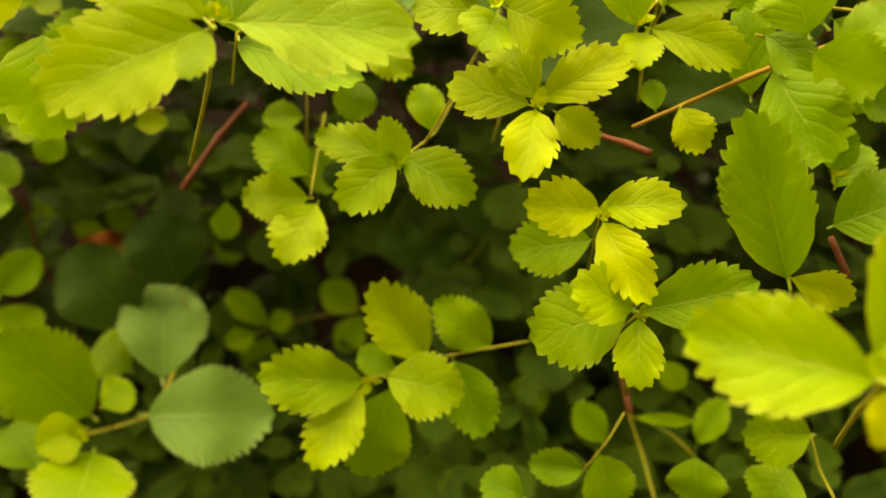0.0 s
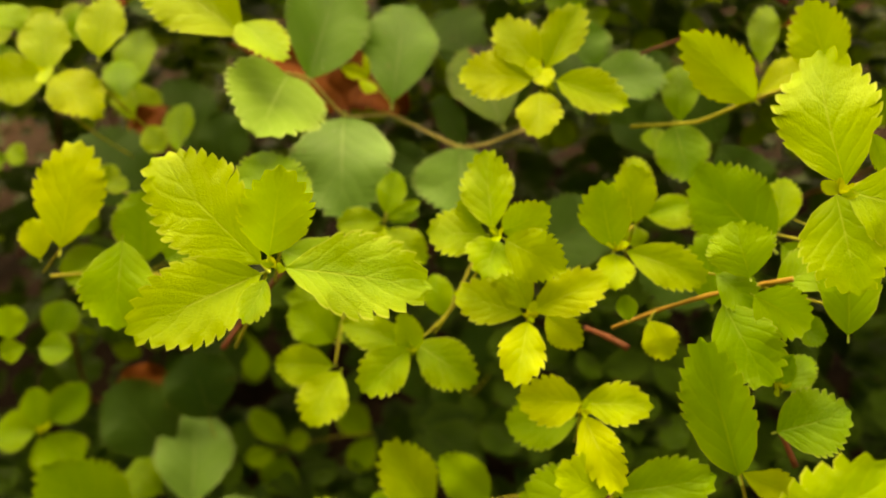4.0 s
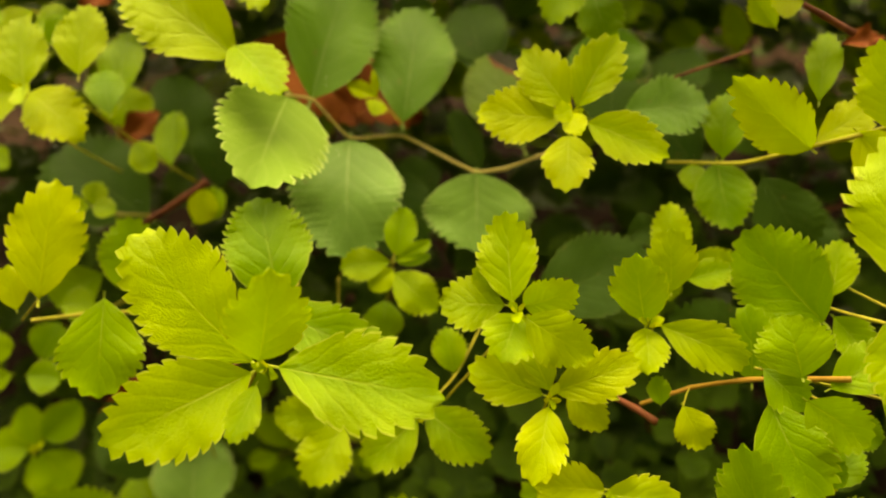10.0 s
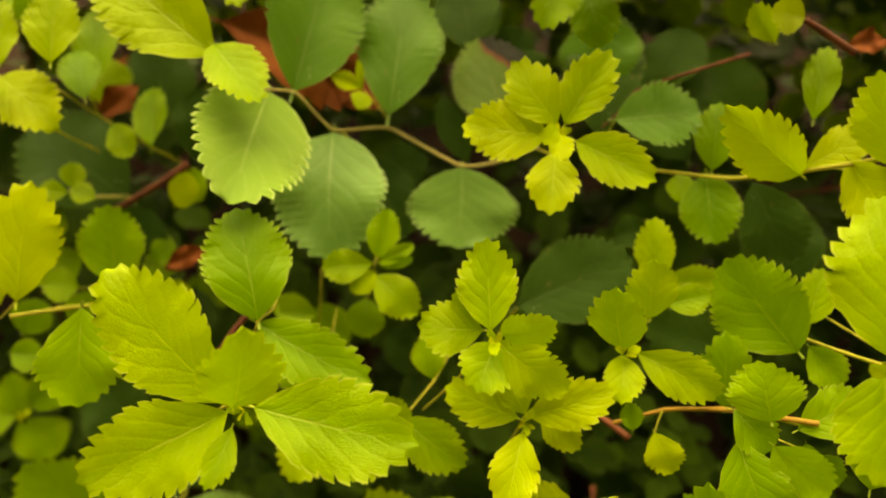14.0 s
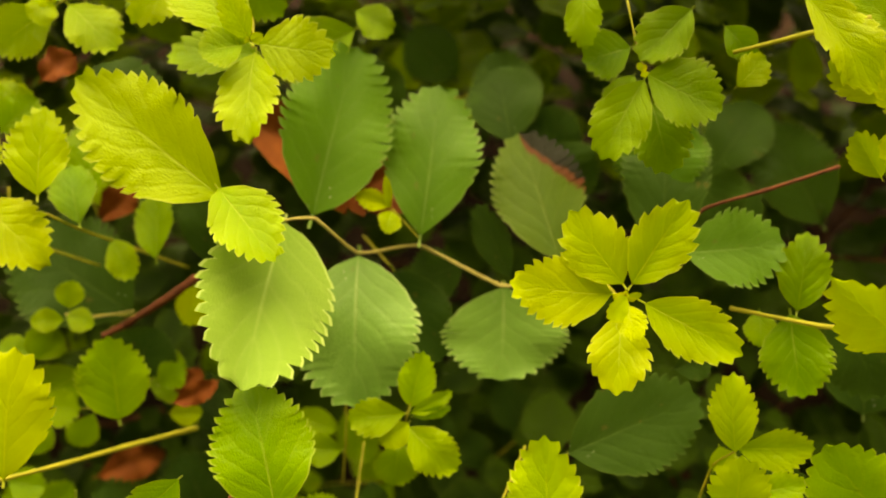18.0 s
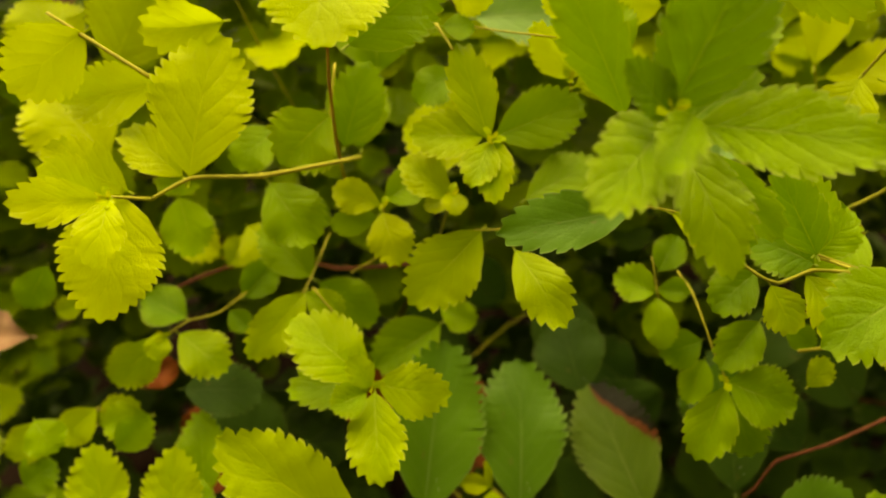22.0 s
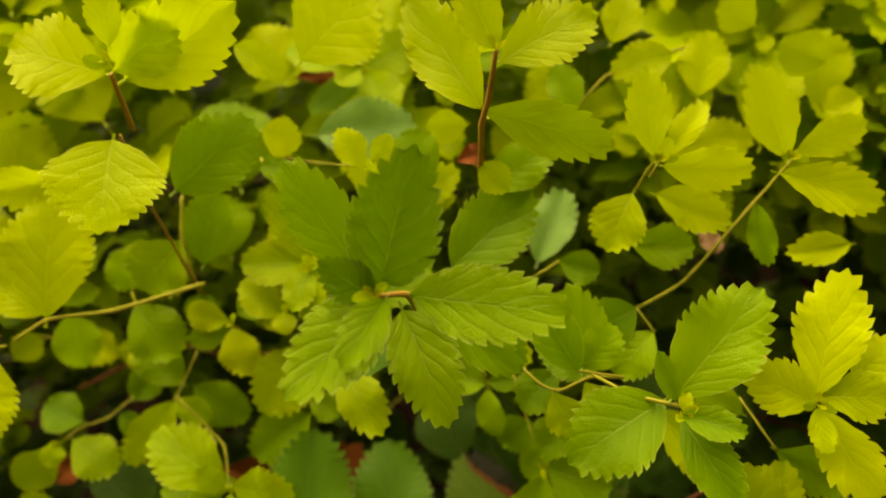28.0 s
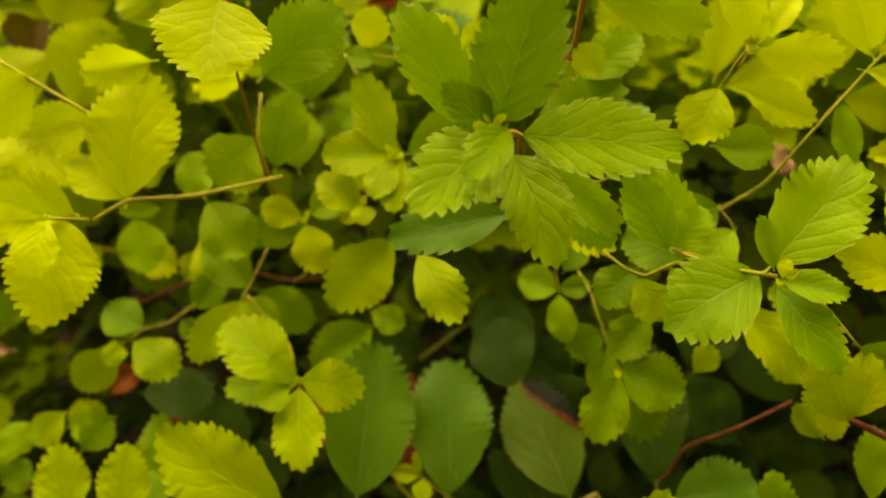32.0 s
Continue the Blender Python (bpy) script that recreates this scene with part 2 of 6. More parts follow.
def dry_material(name, a, b):
    m, t, bsdf, out = nodes(name)
    n, f = speckle(t, 30.0, 5.0), speckle(t, 220.0, 5.0, 0.7)
    base = mixed(t, 0.3, ramp(t, n, [(0.3, a), (0.7, b)]), ramp(t, f, [(0.4, a), (0.7, b)]))
    t.links.new(base, bsdf.inputs["Base Color"])
    bsdf.inputs["Roughness"].default_value = 0.7
    bsdf.inputs["Specular IOR Level"].default_value = 0.12
    bump = t.nodes.new("ShaderNodeBump")
    bump.inputs["Strength"].default_value, bump.inputs["Distance"].default_value = 0.6, 0.001
    t.links.new(f, bump.inputs["Height"])
    t.links.new(bump.outputs[0], bsdf.inputs["Normal"])
    return m


SOIL = soil_material()
# dark colour keeps the added wall from bouncing light into the shrub
BLOCKER = dry_material("blocker_wall_dark", (0.05, 0.04, 0.03), (0.08, 0.065, 0.05))
DRY = {
    "red": dry_material("dry_leaf_red", (0.11, 0.026, 0.006), (0.26, 0.075, 0.014)),
    "tan": dry_material("dry_leaf_tan", (0.26, 0.14, 0.07), (0.46, 0.31, 0.19)),
}


# ---- leaf and stem shapes ----
def blade(seed, teeth=7, fold=0.2, arch=0.10, wave=0.02, late=1.12, jag=1.0, cols=7, foot=0.95, blunt=0.66, first=0.36, pleat=0.006):
    """Points and faces of a saw-edged leaf 1 long and 1 wide, its base at the origin, its tip at y = 1, its upper side towards z.
    late: how far up it is widest; foot, blunt: the taper of its base and tip; first: where the teeth begin."""
    rng = random.Random(seed)
    pts, uvs, faces = [], [], []
    bend = rng.uniform(-0.10, 0.10)

    def half_width(s):
        a = math.pi * min(1.0, s ** late)
        k = min(1.0, max(0.0, (s - 0.35) / 0.4))
        return 0.5 * max(0.0, math.sin(a)) ** (foot * (1 - k) + blunt * k)

    across = (-1.0, -0.66, -0.3, 0.0, 0.3, 0.66, 1.0) if cols == 7 else (-1.0, -0.5, 0.0, 0.5, 1.0)
    rows = [(0.0, 0, 0), (0.07, 0, 0), (0.15, 0, 0)] + ([(0.25, 0, 0)] if first > 0.3 else [])
    step = (1.0 - first) / (teeth + 0.55)
    for k in range(teeth):
        rows += [(first + k * step, -1, k), (first + (k + 0.45) * step, 1, k), (first + (k + 0.80) * step, 2, k)]
    rows += [(first + (teeth + 0.02) * step, -1, teeth), (1.0, 0, teeth)]
    size = {(k, side): rng.uniform(0.55, 1.25) * (1.15 if (k + side) % 2 else 0.9) for k in range(teeth + 1) for side in (0, 1)}
    phase = rng.uniform(0, 6.28)
    for s, mark, k in rows:
        half = 0.013 if s == 0.0 else 0.022 if s == 1.0 else half_width(s)
        for c in across:
            x, y = c * half, s
            if abs(c) == 1.0 and mark:
                g = jag * size[(k, int(c > 0))] * min(1.0, 0.5 + 0.25 * k)
                if mark == 2:
                    x += math.copysign(0.028 * g, c)
                    y += 0.30 * step * min(1.3, g)
                elif mark == 1:
                    x += math.copysign(0.008 * g, c)
                else:
                    x -= math.copysign(min(0.044 * g, half * 0.35), c)
            elif abs(c) == 1.0 and s == 1.0:
                y -= 0.012
            lift = fold * abs(x) * (1.15 - 0.55 * s) - 0.8 * fold * x * x + arch * 1.6 * s * (1.0 - s)
            ribs = pleat * math.cos(6.283 * 5.4 * (s - 0.32 * abs(c)) + 1.3 * (c > 0)) * min(1.0, 1.6 * abs(c)) * (1.0 - 0.5 * s)
            ripple = wave * (math.sin(s * 13 + phase + (1.5 if c > 0 else 0)) * abs(c) ** 2 + 0.8 * math.sin(s * 6 + phase * 2.1) * c) * min(1.0, 3.0 * s)
            pts.append((x + bend * s * (1.0 - s), y, lift + ribs + ripple))
            uvs.append((c, s))
    n = len(across)
    for r in range(len(rows) - 1):
        for k in range(n - 1):
            a = r * n + k
            faces.append((a, a + 1, a + n + 1, a + n))
    # stalk
    b = len(pts)
    for y, w in ((0.08, 0.010), (-0.08, 0.014)):
        for k in range(5):
            ang = k * math.tau / 5 + 0.785
            pts.append((w * 1.3 * math.cos(ang), y, w * math.sin(ang) - 0.010 + (0 if y > 0 else -0.01)))
            uvs.append((0.0, 0.0))
    for k in range(5):
        j = (k + 1) % 5
        faces.append((b + k, b + j, b + 5 + j, b + 5 + k))
    faces.append((b + 9, b + 8, b + 7, b + 6, b + 5))
    return pts, uvs, faces


def to_mesh(name, pts, uvs, faces, material):
    me = bpy.data.meshes.new(name)
    me.from_pydata(pts, [], faces)
    layer = me.uv_layers.new(name="UVMap")
    layer.data.foreach_set("uv", [w for loop in me.loops for w in uvs[loop.vertex_index]])
    me.materials.append(material)
    me.polygons.foreach_set("use_smooth", [True] * len(me.polygons))
    me.update()
    return me


MESHES = {}


# late, foot, blunt, first tooth, teeth, jag, pleat
FORMS = {
    "old": (1.00, 0.74, 0.60, 0.32, 8, 1.4, 0.004),
    "grown": (1.00, 0.80, 0.66, 0.36, 7, 1.2, 0.007),
    "young": (0.98, 0.84, 0.74, 0.28, 7, 1.3, 0.012),
    "tip": (0.86, 0.78, 0.66, 0.17, 8, 1.35, 0.016),
    "small": (1.00, 0.84, 0.70, 0.40, 5, 1.2, 0.010),
}
KIND_FORM = {"b": "old", "p": "old", "m": "old", "d": "old", "burnt": "old", "g": "grown", "h": "young", "y": "young", "v": "tip", "n": "tip", "c": "young", "bud": "tip"}


def leaf_mesh(kind, variant, grade):
    """A shared blade; grade 0 is a small leaf, 1 a middling one, 2 a large one with finer teeth."""
    key = (kind, variant, grade)
    if key not in MESHES:
        fold, arch, wave, later = ((0.20, 0.10, 0.018, 0.0), (0.36, 0.05, 0.020, -0.05), (0.10, 0.18, 0.030, 0.06), (0.26, 0.24, 0.022, 0.03), (0.44, -0.04, 0.024, 0.0), (0.22, 0.28, 0.036, -0.04), (0.30, 0.14, 0.040, 0.08))[variant]
        late, foot, blunt, first, teeth, jag, pleat = FORMS["small" if grade == 0 and kind in "ghmd" else KIND_FORM[kind]]
        teeth += variant % 2
        if grade == 0:
            teeth, fold = teeth - (2 if teeth > 6 else 0), fold * 1.2
        elif grade == 2:
            teeth, jag = teeth + 3, jag * 0.85
        MESHES[key] = to_mesh("leaf", *blade(variant * 7 + len(MESHES), teeth, fold, arch, wave, late + later, jag, 7, foot, blunt, first, pleat), LEAF[kind])
    return MESHES[key]


def shoot(label, at):
    ob = new("shrub_shoot")
    ob.location = [v / 1000 for v in at]
    tagged(ob, label, "shoot", "leafy shoots of the shrub")
    return ob


COUNT = [0]


def leaf(thing, kind, base, tip, width, roll=0.0):
    """A leaf from base to tip, in millimetres."""
    COUNT[0] += 1
    b, e = Vector(base) / 1000, Vector(tip) / 1000
    y = e - b
    size = y.length
    y.normalize()
    z = Vector((0.05, -0.5, 0.86))
    z = (z - y * z.dot(y)).normalized()
    x = y.cross(z)
    turn = Matrix((x, y, z)).transposed() @ Matrix.Rotation(radians(roll), 3, "Y")
    ob = new("leaf", leaf_mesh(kind, (COUNT[0] * 5 + int(width)) % 7, 0 if width < 17 else 1 if width < 25 else 2))
    ob.parent = thing
    w = width / 1000
    ob.matrix_basis = Matrix.Translation(b - thing.location) @ turn.to_4x4() @ Matrix.Diagonal((w, size, (w + size) / 2, 1))
    return ob


def bud(thing, at, size, turn=0.0):
    """The tuft of folded small leaves at a shoot's tip; size in millimetres."""
    for k, (reach, rise, wide) in enumerate(((0.62, 0.30, 0.40), (0.55, 0.36, 0.36), (0.36, 0.50, 0.26), (0.30, 0.58, 0.22), (0.14, 0.66, 0.16))):
        ang = turn + k * 2.6 + 0.3 * math.sin(7 * turn + k)
        grow = size * (0.9 + 0.2 * math.sin(5 * turn + 3 * k))
        foot = (at[0] + 0.06 * grow * math.cos(ang), at[1] + 0.06 * grow * math.sin(ang), at[2] - 0.05 * size)
        tip = (at[0] + reach * grow * math.cos(ang), at[1] + reach * grow * math.sin(ang) - 0.35 * rise * grow, at[2] + 0.8 * rise * grow)
        leaf(thing, "y" if k < 2 else "bud", foot, tip, wide * grow, 35 if k % 2 else -30)


def tube(points, radii, sides=7):
    """A stem through the points, with a slight bend and a swelling at each node."""
    p = [Vector(q) for q in points]
    fine, fr = [], []
    for k in range(len(p) - 1):
        a, b, c, d = p[max(k - 1, 0)], p[k], p[k + 1], p[min(k + 2, len(p) - 1)]
        steps = 4
        for j in range(steps + (k == len(p) - 2)):
            t = j / steps
            u = t * t * (3 - 2 * t)
            fine.append(b.lerp(c, u) + (c - a) * (0.22 * t * (1 - t) ** 2) + (d - b) * (0.22 * t * t * (t - 1)) + (c - b) * (0.55 * (t - u)))
            fr.append((radii[k] * (1 - t) + radii[k + 1] * t) * (1.16 if j == 0 else 0.97))
    pts, faces = [], []
    for k, q in enumerate(fine):
        way = (fine[min(k + 1, len(fine) - 1)] - fine[max(k - 1, 0)]).normalized()
        x = way.orthogonal().normalized() if k == 0 else (x - way * x.dot(way)).normalized()
        y = way.cross(x)
        for j in range(sides):
            ang = 2 * math.pi * j / sides
            pts.append(q + (x * math.cos(ang) + y * math.sin(ang)) * fr[k])
    for k in range(len(fine) - 1):
        for j in range(sides):
            i = (j + 1) % sides
            faces.append((k * sides + j, k * sides + i, (k + 1) * sides + i, (k + 1) * sides + j))
    faces.append(tuple(range(sides))[::-1])
    faces.append(tuple(range((len(fine) - 1) * sides, len(fine) * sides)))
    return [tuple(q) for q in pts], faces


def stem(thing, look_of, radius, *course):
    """A stem of the thing along the course, in millimetres, thinner towards its start."""
    n = len(course)
    radii = [radius / 1000 * (0.75 + 0.35 * k / max(1, n - 1)) for k in range(n)]
    pts, faces = tube([Vector(c) / 1000 - thing.location for c in course], radii)
    me = bpy.data.meshes.new("stem")
    me.from_pydata(pts, [], faces)
    me.materials.append(STEM[look_of])
    me.polygons.foreach_set("use_smooth", [True] * len(me.polygons))
    ob = new("twig" if look_of == "brown" else "stem", me)
    ob.parent = thing
    return ob


# ---- ground ----
GROUND = 0.17


def ground_sheet():
    me = bpy.data.meshes.new("ground")
    xs = [-40, -8, -2] + [-0.8 + 0.04 * k for k in range(41)] + [2, 8, 40]
    ys = [-40, -8, -2] + [-0.5 + 0.04 * k for k in range(51)] + [3, 8, 40]
    pts = [(x, y, GROUND + (0.012 * noise.noise(Vector((x * 9, y * 9, 0))) + 0.006 * noise.noise(Vector((x * 31, y * 31, 3))) if abs(x) < 1 and -1 < y < 2 else 0)) for y in ys for x in xs]
    n = len(xs)
    me.from_pydata(pts, [], [(r * n + c, r * n + c + 1, (r + 1) * n + c + 1, (r + 1) * n + c) for r in range(len(ys) - 1) for c in range(n - 1)])
    me.materials.append(SOIL)
    ob = new("ground", me)
    return tagged(ob, "dark brown crumbly garden soil under the shrub", "ground", kind="structure")


ground_sheet()


def plain_wall(name, label, x0, x1, y0, y1, top):
    bm = bmesh.new()
    bmesh.ops.create_cube(bm, size=1.0)
    bmesh.ops.scale(bm, vec=(x1 - x0, y1 - y0, top - GROUND + 0.1), verts=bm.verts)
    bmesh.ops.translate(bm, vec=((x0 + x1) / 2, (y0 + y1) / 2, (top + GROUND - 0.1) / 2), verts=bm.verts)
    bmesh.ops.bevel(bm, geom=bm.edges[:], offset=0.01, segments=2, affect="EDGES")
    me = bpy.data.meshes.new(name)
    bm.to_mesh(me)
    bm.free()
    me.materials.append(BLOCKER)
    return tagged(new(name, me), label, "wall", kind="structure")


# unseen wall, added to hold back sky light from the front
plain_wall("light_blocker_wall", "plain dark unseen wall added behind the viewer to block light", -3.0, 3.0, -0.85, -0.65, 2.6)


def dead_leaf(look_of, base, tip, width, roll, seed):
    """A curled dry leaf, from base to tip in millimetres, that lies where it fell."""
    b, e = Vector(base) / 1000, Vector(tip) / 1000
    y = e - b
    size, w = y.length, width / 1000
    y.normalize()
    z = Vector((0.05, -0.5, 0.86))
    z = (z - y * z.dot(y)).normalized()
    turn = Matrix((y.cross(z), y, z)).transposed() @ Matrix.Rotation(radians(roll), 3, "Y")
    pts, uvs, faces = blade(seed, 7, 0.55, 0.25, 0.10, 1.1, 0.8)
    me = to_mesh("dead_leaf", [(x * w, q * size, h * (w + size) / 2) for x, q, h in pts], uvs, faces, DRY[look_of])
    ob = new("dead_leaf", me)
    ob.matrix_basis = Matrix.Translation(b) @ turn.to_4x4()
    name = "reddish-brown curled dead leaf caught among the shrub's stems" if look_of == "red" else "pale tan dry leaf caught among the shrub's stems"
    return tagged(ob, name, "dead leaf", "fallen dead leaves")



# ---- shoots of the shrub ----
s_a = shoot("green and grey-green leafy shoot low at the front of the shrub", (-149.9, 153.2, 295.5))
stem(s_a, "green", 0.73, (-157.4, 146.5, 292.8), (-129.4, 153.0, 298.3), (-122.3, 172.0, 301.1), (-133.2, 212.1, 269.4))
bud(s_a, (-151.1, 139.4, 310.3), 12.0, 3.4)
leaf(s_a, "g", (-154.9, 153.3, 298.4), (-184.0, 167.3, 342.5), 40.5, 9)
leaf(s_a, "b", (-126.7, 171.4, 300.6), (-132.2, 213.8, 316.4), 38.3, 16)
leaf(s_a, "b", (-129.4, 153.4, 298.6), (-75.4, 158.3, 289.9), 42.1, -7)
leaf(s_a, "h", (-148.9, 136.5, 297.5), (-144.5, 101.6, 307.5), 39.7, -21)
leaf(s_a, "h", (-150.2, 141.7, 308.3), (-166.2, 131.7, 313.0), 21.3, 0)
leaf(s_a, "h", (-143.1, 149.1, 314.5), (-132.1, 159.0, 316.3), 17.5, -3)
leaf(s_a, "g", (-150.1, 184.1, 285.1), (-169.9, 201.1, 286.1), 29.0, -2)
leaf(s_a, "g", (-188.1, 143.0, 263.7), (-207.4, 163.9, 268.0), 32.6, 31)
s_b = shoot("yellow-green shrub shoot with broad saw-toothed leaves", (-12.6, 134.9, 369.4))
stem(s_b, "green", 0.46, (-26.0, 128.7, 373.6), (-17.6, 133.5, 371.2), (0.3, 140.5, 370.6), (32.2, 147.7, 370.2))
bud(s_b, (-22.8, 127.2, 376.3), 9.0, 4.1)
leaf(s_b, "h", (-26.0, 128.7, 373.6), (-62.2, 127.1, 378.6), 23.0, -7)
leaf(s_b, "h", (-17.8, 127.3, 378.9), (8.3, 121.2, 377.9), 22.6, -8)
leaf(s_b, "h", (-27.5, 128.9, 367.3), (-42.5, 101.8, 361.6), 20.1, 13)
leaf(s_b, "g", (-17.8, 131.4, 362.9), (-28.2, 109.7, 338.3), 25.6, -1)
leaf(s_b, "h", (-5.4, 140.5, 370.5), (-24.3, 154.9, 395.4), 22.6, 8)
leaf(s_b, "g", (18.4, 146.4, 369.0), (-2.3, 156.4, 383.7), 18.4, -6)
leaf(s_b, "g", (5.0, 139.3, 369.6), (16.0, 116.3, 356.9), 19.7, 8)
leaf(s_b, "g", (-16.5, 142.8, 359.4), (-31.4, 149.5, 358.3), 12.9, -11)
s_c = shoot("yellow-green shrub shoot with broad saw-toothed leaves", (52.9, 115.8, 434.6))
stem(s_c, "green", 0.49, (52.8, 113.9, 436.9), (53.1, 125.1, 407.2), (67.8, 131.3, 360.4))
bud(s_c, (52.3, 112.4, 438.3), 6.0, 4.8)
leaf(s_c, "g", (52.6, 120.2, 429.2), (25.5, 116.8, 419.7), 24.1, 4)
leaf(s_c, "h", (51.3, 114.7, 437.6), (33.8, 117.2, 446.0), 16.8, 1)
leaf(s_c, "g", (54.9, 117.4, 433.3), (83.0, 117.4, 446.4), 18.1, 1)
leaf(s_c, "h", (52.8, 112.7, 435.9), (52.1, 95.6, 428.2), 13.1, 23)
s_d = shoot("lime-yellow shrub shoot with finely toothed young leaves", (43.7, 138.8, 446.3))
stem(s_d, "green", 0.40, (42.6, 135.3, 451.2), (47.7, 148.9, 410.5))
bud(s_d, (42.4, 133.9, 453.9), 7.0, 4.7)
leaf(s_d, "y", (43.7, 140.3, 448.8), (22.0, 138.2, 453.5), 16.4, -7)
leaf(s_d, "y", (42.9, 137.3, 452.9), (63.8, 132.6, 459.5), 13.9, -2)
leaf(s_d, "y", (43.9, 134.2, 450.2), (54.0, 111.4, 444.3), 14.2, 25)
leaf(s_d, "g", (45.6, 146.9, 428.3), (21.0, 148.0, 422.6), 18.8, -5)
s_e = shoot("lime-yellow shrub shoot with finely toothed young leaves", (26.3, 159.0, 470.3))
stem(s_e, "green", 0.46, (25.5, 159.0, 471.4), (24.3, 162.6, 435.3))
bud(s_e, (25.1, 156.4, 473.1), 9.0, 4.6)
leaf(s_e, "y", (25.2, 159.6, 471.9), (15.8, 179.1, 481.6), 14.7, -22)
leaf(s_e, "y", (26.7, 159.2, 471.6), (50.3, 164.8, 482.8), 14.9, -2)
leaf(s_e, "y", (23.2, 158.4, 470.9), (1.1, 166.5, 471.0), 15.1, -8)
leaf(s_e, "y", (24.6, 153.3, 473.1), (20.2, 131.7, 468.1), 14.5, 5)
leaf(s_e, "y", (32.4, 164.5, 463.0), (43.8, 154.0, 460.8), 11.9, 27)
s_f = shoot("yellow-green shrub shoot with broad saw-toothed leaves", (-10.9, 166.2, 444.3))
stem(s_f, "green", 0.43, (-11.9, 165.1, 444.5), (-2.2, 182.4, 439.5), (3.3, 194.1, 442.7), (11.1, 214.0, 446.3))
bud(s_f, (-13.8, 161.8, 445.7), 7.0, 0.2)
leaf(s_f, "h", (-12.8, 160.7, 447.4), (-38.6, 170.2, 448.6), 13.1, -2)
leaf(s_f, "h", (-13.6, 160.7, 447.4), (-29.5, 146.1, 441.6), 16.7, -4)
leaf(s_f, "h", (-12.6, 162.4, 442.3), (-17.2, 167.2, 459.3), 10.3, 7)
leaf(s_f, "h", (-11.6, 165.3, 444.7), (10.2, 152.2, 440.4), 17.8, 9)
leaf(s_f, "h", (-3.1, 182.8, 439.8), (-6.9, 194.8, 449.7), 12.2, 3)
s_gg = shoot("yellow-green shrub shoot with broad saw-toothed leaves", (-44.8, 177.9, 415.9))
stem(s_gg, "green", 0.43, (-44.4, 175.5, 417.3), (-44.2, 192.5, 418.3), (-44.5, 220.4, 415.5))
leaf(s_gg, "h", (-45.3, 174.8, 416.6), (-68.2, 174.7, 416.5), 16.3, -13)
leaf(s_gg, "h", (-42.4, 173.0, 415.2), (-51.6, 151.1, 409.9), 19.5, 3)
leaf(s_gg, "g", (-47.2, 188.2, 414.7), (-64.6, 194.7, 426.6), 18.2, 4)
s_i = shoot("mid-green shrub shoot with rounded toothed leaves", (-89.2, 248.6, 227.2))
stem(s_i, "green", 0.33, (-109.6, 244.1, 225.2), (-101.2, 247.2, 227.9), (-73.3, 249.7, 236.6), (-46.0, 250.8, 244.1))
leaf(s_i, "g", (-101.9, 248.5, 228.9), (-127.8, 264.0, 241.7), 16.6, -9)
leaf(s_i, "g", (-101.8, 247.8, 228.3), (-88.4, 252.5, 232.3), 13.8, -5)
leaf(s_i, "g", (-109.6, 244.6, 225.6), (-128.8, 239.8, 221.6), 13.7, -14)
leaf(s_i, "g", (-105.1, 247.5, 215.0), (-111.9, 229.4, 199.9), 27.0, 5)
leaf(s_i, "g", (-49.8, 254.7, 234.3), (-70.9, 267.7, 245.0), 21.0, -3)
leaf(s_i, "g", (-46.4, 252.7, 232.6), (-59.7, 236.5, 219.1), 19.0, -0)
s_i2 = shoot("mid-green shrub shoot with rounded toothed leaves", (-180.0, 310.2, 253.9))
stem(s_i2, "green", 0.30, (-131.7, 303.1, 248.3), (-159.3, 304.4, 249.2), (-193.2, 309.7, 247.0), (-232.6, 308.7, 246.0))
leaf(s_i2, "g", (-128.2, 308.1, 252.4), (-153.7, 312.0, 255.5), 14.9, -13)
leaf(s_i2, "g", (-131.7, 303.7, 248.7), (-131.5, 288.7, 236.3), 18.4, -11)
leaf(s_i2, "g", (-159.3, 303.0, 248.0), (-165.8, 320.1, 262.2), 16.3, 7)
leaf(s_i2, "g", (-191.3, 313.8, 256.8), (-208.9, 308.3, 252.2), 17.7, -21)
leaf(s_i2, "g", (-148.9, 326.2, 267.4), (-163.0, 322.1, 263.8), 14.2, -13)
leaf(s_i2, "g", (-230.1, 306.8, 250.9), (-208.8, 301.5, 246.5), 14.2, 5)
leaf(s_i2, "g", (-255.0, 320.3, 262.0), (-233.7, 315.0, 257.6), 18.1, 15)
leaf(s_i2, "g", (-244.3, 306.7, 250.8), (-261.9, 306.7, 250.6), 16.0, -4)
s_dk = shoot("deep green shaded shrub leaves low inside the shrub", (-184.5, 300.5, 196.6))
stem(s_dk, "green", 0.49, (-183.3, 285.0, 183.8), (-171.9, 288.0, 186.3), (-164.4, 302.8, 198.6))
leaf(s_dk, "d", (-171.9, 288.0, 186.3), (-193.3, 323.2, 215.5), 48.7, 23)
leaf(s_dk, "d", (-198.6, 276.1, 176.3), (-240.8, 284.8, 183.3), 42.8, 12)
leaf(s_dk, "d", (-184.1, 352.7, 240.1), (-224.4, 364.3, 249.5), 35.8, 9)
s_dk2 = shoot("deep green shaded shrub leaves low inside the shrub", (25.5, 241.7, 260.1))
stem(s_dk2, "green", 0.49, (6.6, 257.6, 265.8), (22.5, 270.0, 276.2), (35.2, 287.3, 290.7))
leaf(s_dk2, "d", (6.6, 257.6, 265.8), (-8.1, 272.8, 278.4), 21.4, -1)
